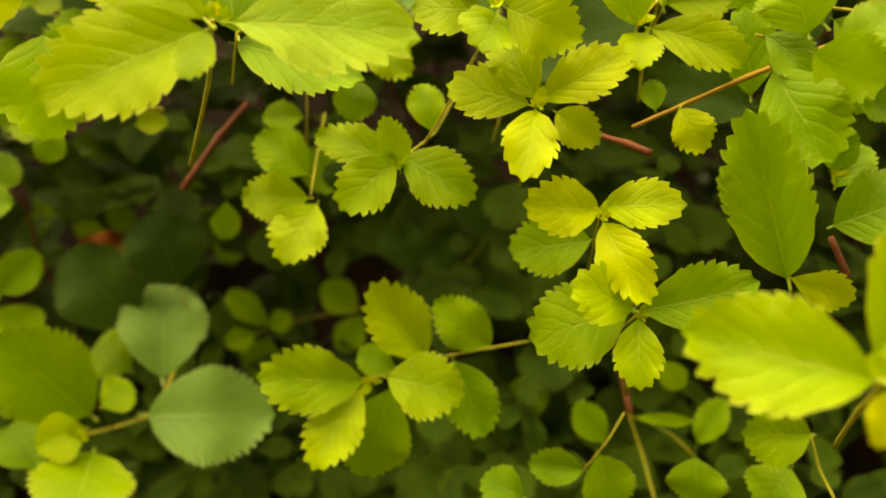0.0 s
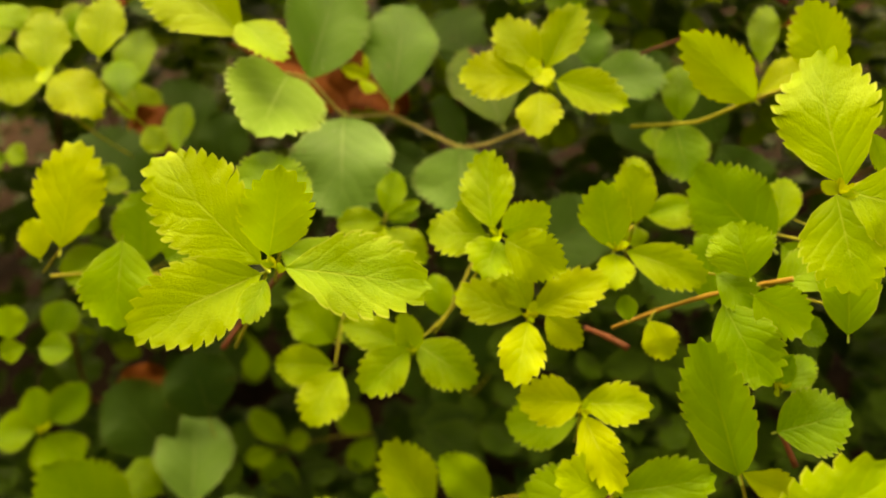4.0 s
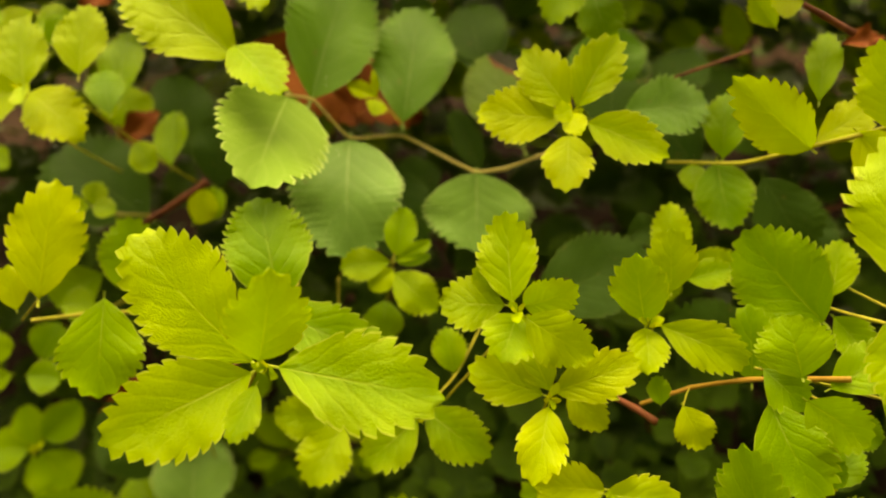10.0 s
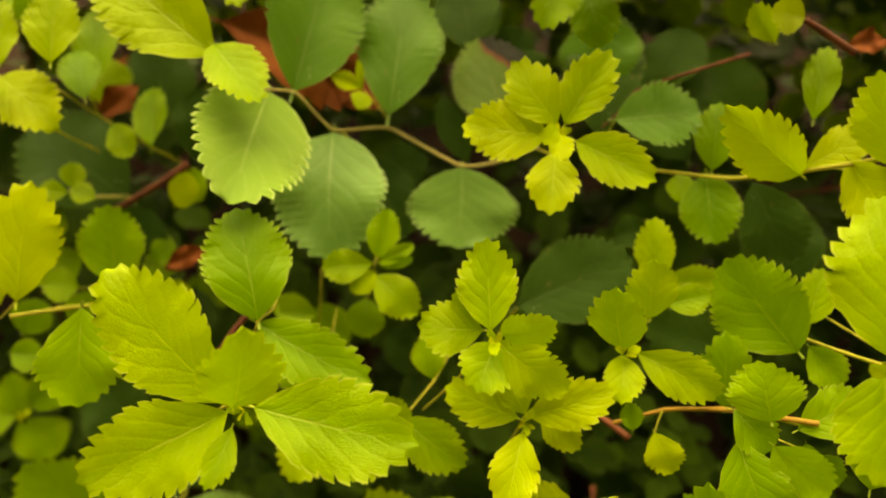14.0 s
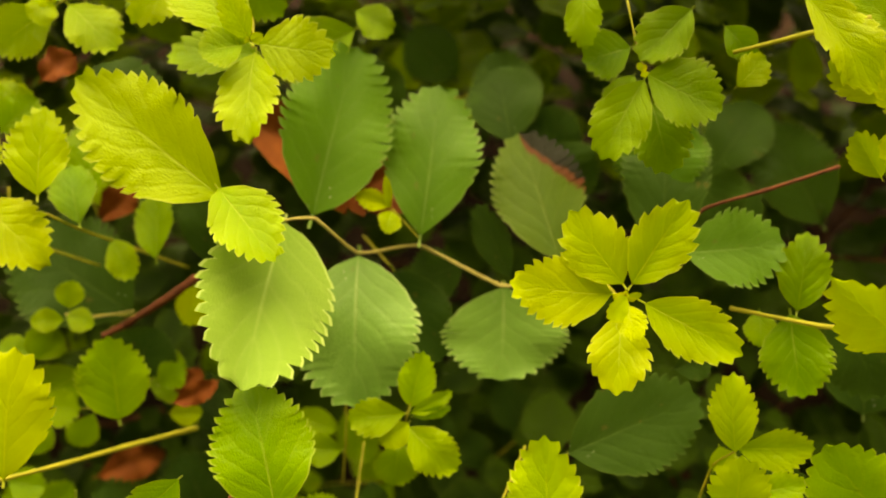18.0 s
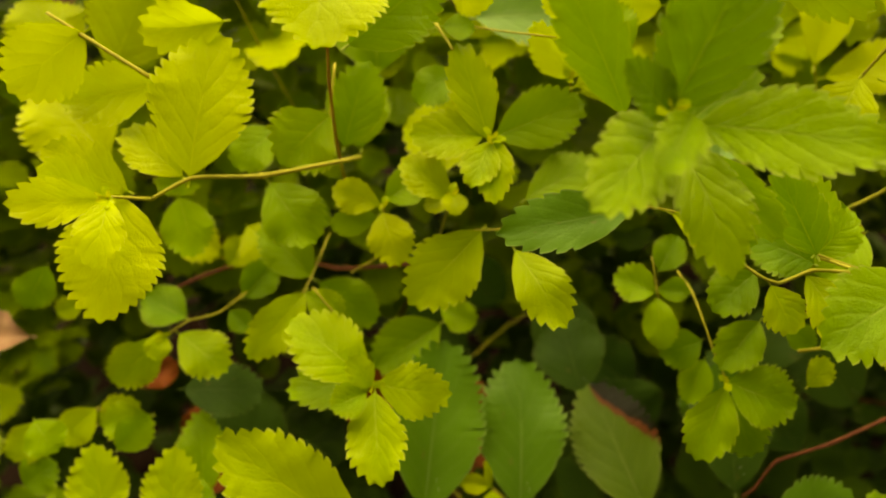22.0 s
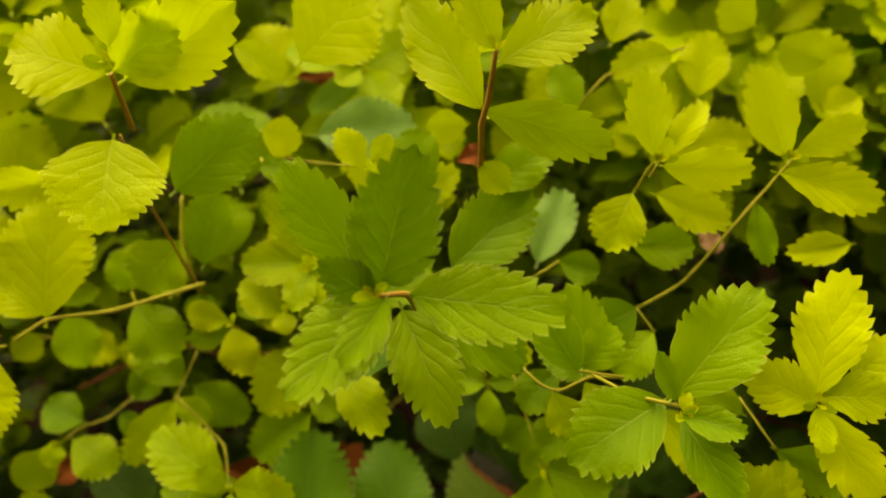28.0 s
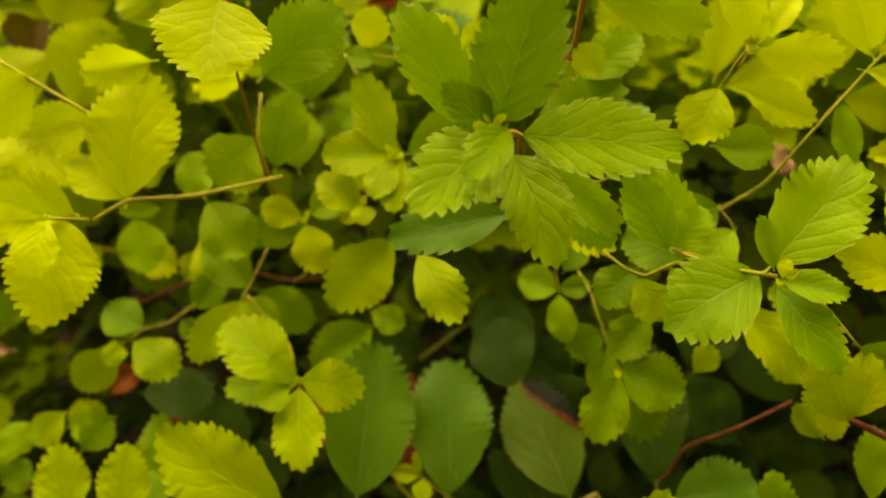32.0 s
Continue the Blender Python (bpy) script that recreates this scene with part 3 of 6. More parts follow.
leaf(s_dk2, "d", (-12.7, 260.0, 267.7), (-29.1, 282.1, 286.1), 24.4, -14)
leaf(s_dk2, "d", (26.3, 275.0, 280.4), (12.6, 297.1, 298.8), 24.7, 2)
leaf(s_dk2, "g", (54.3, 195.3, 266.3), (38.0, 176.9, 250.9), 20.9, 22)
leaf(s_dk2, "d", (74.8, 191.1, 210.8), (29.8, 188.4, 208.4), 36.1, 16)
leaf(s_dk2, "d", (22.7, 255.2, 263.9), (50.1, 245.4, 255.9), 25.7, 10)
s_j = shoot("small green leaves on thin stems branching from a brown twig", (87.8, 157.4, 306.5))
stem(s_j, "green", 0.66, (81.2, 152.2, 309.5), (87.5, 138.1, 297.9), (90.8, 117.5, 293.7))
stem(s_j, "green", 0.33, (82.5, 150.3, 308.0), (100.9, 143.8, 302.7), (123.5, 123.2, 292.1))
stem(s_j, "brown", 1.56, (79.5, 188.6, 313.8), (80.6, 168.5, 312.7), (82.4, 151.3, 308.8))
leaf(s_j, "g", (71.5, 141.4, 300.6), (58.7, 154.5, 311.4), 14.8, -2)
leaf(s_j, "g", (111.9, 141.0, 300.4), (123.2, 156.1, 313.0), 13.8, -27)
leaf(s_j, "g", (84.9, 149.8, 307.5), (110.1, 148.4, 306.5), 6.0, 8)
leaf(s_j, "g", (103.0, 178.7, 305.7), (110.9, 168.7, 297.4), 13.0, 17)
s_j2 = shoot("mid-green shrub shoot with rounded toothed leaves", (76.8, 102.7, 368.6))
stem(s_j2, "green", 0.33, (47.8, 101.4, 364.1), (55.7, 108.9, 370.4), (62.5, 118.5, 371.9))
stem(s_j2, "green", 0.43, (118.1, 106.2, 381.4), (120.9, 97.9, 374.6), (123.7, 87.8, 372.6))
leaf(s_j2, "g", (47.8, 101.4, 364.1), (29.4, 103.1, 365.4), 12.5, -2)
leaf(s_j2, "g", (53.0, 105.3, 367.4), (58.8, 91.0, 355.5), 18.4, -2)
leaf(s_j2, "g", (27.8, 94.4, 358.2), (13.7, 98.7, 361.7), 15.2, 15)
leaf(s_j2, "g", (84.8, 104.7, 367.1), (85.9, 93.2, 357.5), 19.1, 33)
leaf(s_j2, "g", (118.1, 106.2, 381.4), (96.2, 106.8, 381.8), 20.6, -10)
leaf(s_j2, "g", (116.7, 102.0, 364.9), (107.4, 91.9, 356.5), 20.7, 31)
s_k = shoot("large lime-yellow shoot of broad leaves leaning out of the shrub", (73.1, 62.0, 493.1))
stem(s_k, "green", 0.59, (72.8, 62.0, 493.1), (85.5, 72.4, 461.9), (97.3, 80.3, 428.5))
bud(s_k, (71.2, 60.0, 496.7), 10.0, 1.9)
leaf(s_k, "h", (70.9, 61.9, 493.0), (42.4, 73.6, 490.0), 20.5, -3)
leaf(s_k, "h", (72.4, 65.8, 493.7), (91.6, 83.5, 516.7), 22.2, -20)
leaf(s_k, "y", (73.7, 61.9, 493.0), (98.0, 54.1, 502.0), 16.9, -10)
leaf(s_k, "h", (73.6, 57.0, 491.4), (94.5, 37.9, 485.5), 13.4, 12)
leaf(s_k, "bud", (70.7, 58.6, 495.4), (68.0, 50.7, 491.3), 6.0, 10)
s_kl = shoot("pale green shrub shoot with broad toothed leaves", (93.4, 124.1, 451.2))
stem(s_kl, "green", 0.59, (87.5, 116.0, 453.0), (93.8, 112.9, 437.5), (104.3, 102.9, 416.2))
stem(s_kl, "brown", 1.08, (108.6, 135.7, 443.5), (113.4, 127.2, 436.5))
leaf(s_kl, "g", (87.2, 114.7, 451.9), (72.6, 139.5, 485.6), 20.7, -40)
leaf(s_kl, "g", (87.5, 135.9, 450.1), (73.5, 142.8, 462.3), 10.7, -22)
leaf(s_kl, "g", (98.8, 124.8, 460.4), (115.6, 124.4, 473.2), 19.9, -14)
leaf(s_kl, "y", (90.6, 117.7, 448.0), (107.4, 113.5, 444.6), 10.3, 20)
s_sg = shoot("lime-yellow shrub shoot with finely toothed young leaves", (64.1, 157.7, 470.3))
stem(s_sg, "green", 0.30, (64.1, 157.7, 470.3), (66.5, 163.0, 467.5), (69.0, 167.5, 464.0))
leaf(s_sg, "y", (64.1, 157.7, 470.3), (70.8, 148.5, 462.7), 11.6, 19)
s_jn = shoot("mid-green shrub shoot with rounded toothed leaves", (84.5, 149.4, 479.7))
stem(s_jn, "orange", 0.80, (55.0, 164.5, 458.0), (70.0, 168.0, 464.0), (82.5, 164.5, 476.0), (90.5, 159.4, 486.0), (100.0, 154.0, 496.0))
stem(s_jn, "green", 0.33, (89.5, 149.3, 494.3), (99.0, 149.3, 487.9))
bud(s_jn, (101.8, 137.9, 465.4), 8.0, 4.2)
leaf(s_jn, "g", (81.0, 150.3, 488.6), (91.5, 127.2, 479.9), 20.4, 41)
leaf(s_jn, "g", (86.7, 146.7, 496.1), (99.4, 135.5, 495.9), 17.0, 46)
leaf(s_jn, "g", (86.8, 152.9, 497.3), (81.3, 165.2, 507.6), 18.9, -30)
leaf(s_jn, "g", (101.8, 152.9, 484.3), (106.1, 146.3, 478.9), 8.6, 47)
leaf(s_jn, "g", (107.2, 142.7, 456.4), (116.3, 151.0, 463.4), 10.8, -19)
leaf(s_jn, "g", (100.3, 139.0, 466.3), (101.2, 139.2, 479.5), 8.6, -44)
leaf(s_jn, "g", (57.9, 158.4, 469.3), (56.3, 164.9, 474.7), 6.9, -16)
s_tw = shoot("short cut brown twig end with a pale tip", (48.5, 173.8, 446.5))
stem(s_tw, "brown", 1.20, (48.5, 173.8, 446.5), (56.2, 168.8, 447.6), (62.3, 163.6, 448.5))
s_r1 = shoot("yellow-green shrub shoot with broad saw-toothed leaves", (57.5, 182.1, 482.7))
stem(s_r1, "green", 0.43, (53.0, 177.6, 481.8), (60.4, 187.4, 484.4), (65.1, 201.0, 448.3))
bud(s_r1, (53.2, 176.1, 484.6), 8.0, 0.6)
leaf(s_r1, "h", (53.0, 178.2, 482.4), (46.5, 186.0, 504.6), 16.7, -33)
leaf(s_r1, "h", (53.0, 176.9, 481.1), (52.2, 161.6, 479.9), 12.1, 6)
leaf(s_r1, "h", (57.6, 177.7, 481.8), (82.7, 168.0, 478.6), 14.8, 14)
leaf(s_r1, "h", (61.3, 188.1, 485.1), (58.5, 198.1, 502.4), 15.2, -14)
leaf(s_r1, "h", (67.3, 194.0, 483.9), (80.7, 197.2, 486.8), 9.9, -0)
s_r2 = shoot("yellow-green shrub shoot with broad saw-toothed leaves", (13.5, 175.4, 489.8))
stem(s_r2, "green", 0.43, (15.1, 174.3, 489.6), (4.2, 171.2, 465.4), (-5.2, 167.7, 447.9))
bud(s_r2, (14.4, 172.7, 492.3), 9.0, 2.2)
leaf(s_r2, "h", (12.7, 176.1, 491.5), (9.5, 197.8, 506.4), 17.8, -20)
leaf(s_r2, "h", (16.0, 175.6, 490.9), (29.8, 174.3, 503.5), 13.4, 24)
leaf(s_r2, "h", (14.3, 173.6, 488.9), (9.8, 158.1, 487.6), 16.9, -5)
leaf(s_r2, "h", (16.6, 170.1, 492.5), (35.3, 160.4, 489.4), 17.0, 29)
leaf(s_r2, "h", (10.8, 178.4, 486.7), (-8.6, 178.3, 487.1), 16.2, -2)
leaf(s_r2, "h", (8.9, 180.2, 488.7), (2.1, 186.5, 495.2), 9.2, -16)
s_k7 = shoot("yellow-green shrub shoot with broad saw-toothed leaves", (-27.5, 216.8, 449.8))
stem(s_k7, "green", 0.33, (-29.7, 212.5, 438.4), (-27.4, 218.5, 454.8), (-26.7, 221.9, 457.1))
leaf(s_k7, "g", (-26.5, 220.3, 456.0), (-23.8, 235.2, 466.3), 12.2, 2)
leaf(s_k7, "h", (-28.4, 218.5, 454.7), (-46.4, 215.6, 453.1), 12.6, -2)
leaf(s_k7, "h", (-26.8, 216.1, 453.0), (-35.2, 209.6, 448.7), 9.2, 1)
leaf(s_k7, "h", (-26.7, 214.9, 452.2), (-10.2, 204.6, 444.8), 15.3, 2)
leaf(s_k7, "g", (-30.4, 215.8, 434.7), (-31.4, 203.0, 425.8), 15.5, -2)
leaf(s_k7, "g", (-26.4, 218.6, 454.8), (-13.7, 225.4, 459.2), 6.1, 7)
leaf(s_k7, "g", (-25.3, 217.8, 454.3), (-13.7, 221.2, 456.3), 4.6, 16)
s_k12 = shoot("mid-green shrub shoot with rounded toothed leaves", (-48.3, 219.3, 414.9))
stem(s_k12, "green", 0.40, (-51.6, 231.4, 427.3), (-50.8, 220.2, 419.5), (-52.2, 209.6, 400.0))
leaf(s_k12, "g", (-52.1, 216.4, 416.9), (-67.5, 215.7, 416.7), 12.5, 2)
leaf(s_k12, "d", (-41.2, 210.3, 400.4), (-40.3, 200.7, 393.7), 11.7, -7)
s_main = shoot("zigzag cream stem with broad blue-green leaves, one leaf scorched brown", (-32.8, 271.1, 469.0))
stem(s_main, "cream", 0.66, (-70.4, 263.8, 492.0), (-61.6, 269.4, 486.0), (-49.1, 267.5, 469.8), (-34.9, 273.5, 466.4), (-27.3, 275.0, 464.9), (0.2, 267.3, 455.4), (13.6, 270.5, 454.9), (31.2, 277.2, 459.3))
stem(s_main, "green", 0.33, (-28.7, 273.5, 472.5), (-38.3, 279.5, 480.1))
leaf(s_main, "b", (-48.6, 266.6, 469.2), (-44.0, 220.0, 451.4), 41.6, 1)
leaf(s_main, "b", (1.4, 266.8, 455.0), (2.6, 238.6, 439.1), 42.9, -5)
leaf(s_main, "p", (-69.3, 263.0, 491.5), (-66.4, 203.9, 503.9), 37.7, -28)
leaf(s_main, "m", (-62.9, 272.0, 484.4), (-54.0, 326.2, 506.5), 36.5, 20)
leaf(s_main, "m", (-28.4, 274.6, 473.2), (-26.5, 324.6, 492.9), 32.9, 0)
leaf(s_main, "burnt", (19.9, 275.2, 462.7), (3.8, 322.9, 473.1), 32.3, -6)
leaf(s_main, "d", (3.9, 275.0, 448.8), (-10.0, 296.5, 462.8), 13.5, -18)
leaf(s_main, "d", (-25.9, 255.4, 407.8), (-38.8, 283.0, 419.7), 23.2, 1)
leaf(s_main, "y", (-39.3, 280.3, 480.6), (-50.7, 281.0, 485.0), 7.3, 4)
leaf(s_main, "y", (-38.3, 278.7, 479.6), (-39.4, 269.6, 479.8), 8.3, -16)
leaf(s_main, "y", (-39.3, 279.5, 480.1), (-40.9, 286.9, 488.4), 3.1, 6)
s_lim1 = shoot("big bright lime leaf and a smaller one on a short stem", (-78.3, 260.2, 504.8))
stem(s_lim1, "green", 0.66, (-70.9, 268.2, 484.0), (-77.9, 258.5, 504.1), (-83.2, 257.3, 513.0))
leaf(s_lim1, "h", (-82.4, 256.7, 512.5), (-125.7, 282.0, 529.8), 31.2, -6)
leaf(s_lim1, "h", (-81.7, 255.7, 517.8), (-63.1, 236.4, 513.4), 19.3, -24)
s_r3 = shoot("lime-yellow rosette of five toothed leaves above a zigzag stem", (29.5, 233.8, 513.3))
stem(s_r3, "green", 0.46, (28.7, 232.7, 516.4), (34.6, 242.5, 492.7), (31.5, 278.2, 456.6))
bud(s_r3, (29.0, 233.4, 514.4), 10.0, 4.2)
leaf(s_r3, "y", (28.7, 237.6, 513.7), (13.3, 252.3, 524.2), 16.7, -10)
leaf(s_r3, "y", (31.3, 237.7, 513.7), (42.6, 253.6, 530.6), 15.9, -3)
leaf(s_r3, "y", (26.6, 236.6, 509.4), (-0.4, 238.3, 508.7), 18.8, -6)
leaf(s_r3, "y", (35.1, 233.7, 510.9), (59.6, 222.1, 508.5), 16.0, 9)
leaf(s_r3, "y", (29.6, 232.4, 506.4), (28.4, 211.3, 501.5), 16.0, 14)
leaf(s_r3, "y", (28.0, 229.2, 517.6), (31.1, 219.2, 517.9), 7.5, 21)
leaf(s_r3, "y", (28.4, 230.6, 518.6), (22.5, 223.3, 520.9), 6.8, -20)
s_r4 = shoot("lime-yellow shrub shoot with finely toothed young leaves", (97.6, 240.4, 497.0))
stem(s_r4, "green", 0.85, (69.9, 251.6, 479.9), (92.5, 242.7, 489.1), (106.3, 233.0, 506.5), (118.3, 231.1, 513.5), (127.4, 229.2, 520.5))
leaf(s_r4, "y", (105.5, 230.7, 507.3), (73.8, 233.1, 531.5), 19.0, -38)
leaf(s_r4, "y", (107.0, 232.9, 508.9), (125.4, 243.1, 515.6), 13.2, 0)
leaf(s_r4, "y", (117.4, 231.8, 513.9), (130.9, 211.7, 508.3), 17.9, 41)
leaf(s_r4, "y", (127.6, 226.5, 518.6), (116.9, 244.6, 538.7), 18.8, -38)
leaf(s_r4, "g", (88.3, 250.0, 484.5), (89.1, 269.5, 498.1), 15.4, -19)
leaf(s_r4, "g", (86.4, 248.7, 483.7), (91.1, 227.0, 472.2), 20.4, 22)
leaf(s_r4, "g", (79.0, 251.4, 479.6), (78.9, 240.9, 476.0), 10.5, 12)
s_db1 = shoot("zigzag cream stem with broad blue-green older leaves", (52.9, 261.6, 493.6))
stem(s_db1, "green", 0.33, (52.9, 261.6, 493.6), (51.9, 261.9, 484.3))
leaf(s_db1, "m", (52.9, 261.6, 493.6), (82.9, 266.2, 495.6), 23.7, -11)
s_db2 = shoot("large dark blue-green toothed leaves shaded inside the shrub", (56.2, 249.8, 449.8))
stem(s_db2, "green", 0.49, (26.5, 215.4, 437.4), (22.4, 213.7, 424.1), (19.2, 210.6, 409.9))
leaf(s_db2, "d", (26.5, 215.4, 437.4), (68.2, 234.0, 449.5), 32.0, -9)
leaf(s_db2, "d", (109.4, 207.9, 430.6), (75.7, 214.4, 435.7), 23.5, -7)
leaf(s_db2, "d", (113.1, 263.9, 463.3), (130.8, 240.1, 446.5), 24.9, 25)
leaf(s_db2, "d", (55.3, 280.7, 463.9), (56.7, 332.6, 481.7), 29.5, -17)
leaf(s_db2, "d", (1.2, 320.1, 470.4), (-5.8, 351.4, 477.6), 28.7, -10)
leaf(s_db2, "d", (61.6, 245.4, 445.4), (74.5, 249.9, 448.3), 13.4, 8)
s_red = shoot("bent reddish-brown twig in the shade of the shrub", (53.0, 275.6, 474.6))
stem(s_red, "brown", 0.60, (53.0, 275.6, 474.6), (56.6, 277.1, 478.0), (63.7, 284.2, 486.4), (80.8, 287.2, 494.3), (103.1, 294.9, 499.2))
s_rr = shoot("pale green shrub shoot with broad toothed leaves", (107.0, 185.5, 479.0))
stem(s_rr, "green", 0.59, (106.7, 187.1, 483.4), (118.5, 182.2, 484.6), (130.0, 176.5, 487.8))
stem(s_rr, "green", 0.46, (116.8, 194.5, 483.4), (129.0, 186.8, 482.7))
leaf(s_rr, "g", (107.0, 183.2, 480.6), (82.5, 204.7, 496.0), 27.8, -31)
leaf(s_rr, "h", (112.2, 192.9, 481.2), (114.8, 207.5, 491.3), 12.3, -22)
leaf(s_rr, "g", (88.0, 169.7, 465.6), (84.8, 186.6, 483.4), 15.8, -13)
leaf(s_rr, "g", (111.3, 185.8, 479.9), (121.7, 175.5, 475.0), 12.5, 11)
s_k11 = shoot("yellow-green shrub shoot with broad saw-toothed leaves", (70.0, 211.5, 466.4))
stem(s_k11, "green", 0.40, (70.0, 210.2, 468.5), (67.3, 209.5, 455.9), (66.9, 200.9, 437.8))
leaf(s_k11, "h", (70.0, 210.2, 468.5), (67.4, 229.3, 481.9), 13.4, -24)
leaf(s_k11, "h", (70.9, 211.1, 469.1), (93.1, 212.6, 469.8), 13.1, 10)
leaf(s_k11, "h", (68.9, 214.5, 459.4), (71.4, 207.8, 454.7), 9.1, 7)
s_lf = shoot("mid-green shrub shoot with rounded toothed leaves", (-147.7, 247.1, 425.4))
stem(s_lf, "brown", 1.80, (-140.1, 253.9, 426.4), (-118.5, 267.2, 435.2), (-113.6, 270.9, 437.7))
stem(s_lf, "brown", 1.50, (-147.0, 249.0, 425.8), (-143.5, 251.5, 426.1), (-140.1, 253.9, 426.4))
stem(s_lf, "green", 0.33, (-135.6, 257.6, 428.8), (-148.7, 256.7, 428.5), (-159.3, 254.6, 427.2))
leaf(s_lf, "g", (-131.0, 218.1, 425.7), (-134.2, 240.2, 447.2), 24.5, 10)
leaf(s_lf, "y", (-113.9, 268.5, 436.0), (-115.1, 255.4, 427.0), 12.4, -18)
leaf(s_lf, "g", (-164.0, 253.3, 426.4), (-174.7, 258.4, 430.2), 10.3, -4)
leaf(s_lf, "g", (-166.3, 252.1, 425.6), (-171.3, 241.0, 418.0), 13.1, -27)
leaf(s_lf, "g", (-125.4, 236.3, 413.9), (-116.4, 242.8, 418.2), 12.0, 7)
leaf(s_lf, "g", (-173.8, 242.8, 419.3), (-188.3, 243.8, 420.2), 12.1, 10)
s_c10 = shoot("mid-green shrub shoot with rounded toothed leaves", (-59.2, 179.0, 471.7))
stem(s_c10, "green", 0.49, (-61.3, 175.7, 463.4), (-57.5, 179.4, 478.1), (-53.9, 185.7, 476.3), (-55.0, 205.3, 471.7))
leaf(s_c10, "g", (-57.6, 179.8, 478.4), (-68.5, 210.1, 493.5), 26.6, 9)
leaf(s_c10, "g", (-58.8, 181.3, 473.3), (-21.2, 164.9, 473.4), 19.4, 4)
s_k4 = shoot("mid-green shrub shoot with rounded toothed leaves", (-111.4, 181.1, 476.8))
stem(s_k4, "green", 0.90, (-152.2, 189.5, 446.4), (-137.4, 197.2, 441.2), (-123.9, 208.1, 428.7), (-105.7, 220.2, 416.7))
leaf(s_k4, "g", (-112.2, 179.6, 476.6), (-110.9, 154.6, 459.2), 24.5, -31)
leaf(s_k4, "g", (-85.6, 186.7, 478.6), (-97.9, 176.5, 471.7), 13.2, -15)
s_near = shoot("large lime-green shoot with three broad leaves standing above the shrub", (-49.5, 139.7, 508.2))
stem(s_near, "green", 0.59, (-50.1, 141.5, 506.9), (-58.7, 151.0, 482.2), (-74.9, 160.7, 444.7))
bud(s_near, (-47.0, 139.1, 510.1), 8.0, 3.3)
leaf(s_near, "h", (-52.2, 141.9, 507.3), (-85.4, 166.8, 523.1), 27.7, -14)
leaf(s_near, "h", (-48.0, 138.1, 514.5), (-43.3, 146.9, 537.9), 19.1, 25)
leaf(s_near, "h", (-52.0, 139.9, 505.5), (-84.3, 121.3, 500.9), 23.3, -8)
leaf(s_near, "h", (-45.3, 141.3, 506.6), (-4.6, 135.2, 507.0), 23.8, -7)
leaf(s_near, "h", (-49.2, 135.3, 508.1), (-52.3, 120.5, 507.3), 7.9, -22)
s_l9 = shoot("lime-yellow shrub shoot with finely toothed young leaves", (-142.2, 184.8, 465.0))
stem(s_l9, "green", 0.40, (-139.8, 185.8, 465.8), (-150.8, 185.6, 452.7))
leaf(s_l9, "y", (-139.8, 185.8, 465.8), (-135.6, 215.5, 491.5), 23.0, 24)
leaf(s_l9, "y", (-147.0, 182.7, 463.2), (-150.6, 193.6, 472.8), 11.3, 13)
s_ul = shoot("lime-yellow shrub shoot with finely toothed young leaves", (-153.3, 272.0, 470.3))
stem(s_ul, "green", 0.60, (-150.3, 266.6, 481.2), (-144.8, 268.7, 470.2), (-140.4, 273.0, 457.3), (-133.5, 278.4, 440.2), (-122.9, 281.8, 425.2))
leaf(s_ul, "h", (-145.0, 263.3, 497.0), (-144.4, 286.4, 511.5), 19.4, 0)
leaf(s_ul, "g", (-141.9, 267.4, 475.9), (-149.4, 287.1, 481.4), 15.3, 8)
leaf(s_ul, "g", (-145.2, 282.0, 469.8), (-147.0, 311.4, 483.1), 18.8, -6)
leaf(s_ul, "h", (-140.2, 273.6, 456.1), (-129.4, 260.4, 452.2), 12.9, 6)
leaf(s_ul, "g", (-129.6, 276.0, 440.8), (-134.1, 302.2, 449.5), 16.8, -12)
leaf(s_ul, "d", (-139.7, 260.2, 424.1), (-184.9, 280.7, 439.2), 44.1, 15)
s_lfr = shoot("yellow-green shrub shoot with broad saw-toothed leaves", (-165.0, 265.0, 470.0))
stem(s_lfr, "green", 0.50, (-171.0, 265.9, 485.1), (-169.8, 265.7, 470.5), (-162.2, 268.1, 456.5), (-149.7, 271.2, 440.6))
bud(s_lfr, (-169.0, 264.0, 488.6), 8.0, 2.2)
leaf(s_lfr, "h", (-171.6, 267.5, 486.1), (-177.3, 292.5, 500.5), 20.4, 6)
leaf(s_lfr, "h", (-172.3, 265.9, 485.0), (-193.0, 258.0, 487.0), 22.3, -10)
leaf(s_lfr, "y", (-169.1, 265.9, 485.1), (-144.6, 250.2, 477.1), 21.7, -6)
leaf(s_lfr, "y", (-168.5, 263.2, 490.5), (-163.1, 251.2, 492.1), 8.5, 10)
s_ltr = shoot("small green leaves on thin stems branching from a brown twig", (-150.0, 255.0, 437.0))
stem(s_ltr, "cream", 0.40, (-138.1, 260.5, 426.5), (-148.3, 252.7, 434.7), (-155.6, 250.4, 440.6))
leaf(s_ltr, "h", (-157.3, 254.8, 436.4), (-156.6, 263.3, 442.4), 10.6, 8)
leaf(s_ltr, "h", (-153.8, 248.9, 441.9), (-141.6, 245.6, 444.2), 8.9, -5)
leaf(s_ltr, "h", (-153.0, 246.1, 444.9), (-162.6, 243.0, 447.8), 8.8, 5)
s_j1 = shoot("mid-green shrub shoot with rounded toothed leaves", (-200.4, 199.4, 342.6))
stem(s_j1, "green", 0.33, (-205.0, 197.6, 321.9), (-219.9, 195.1, 291.3))
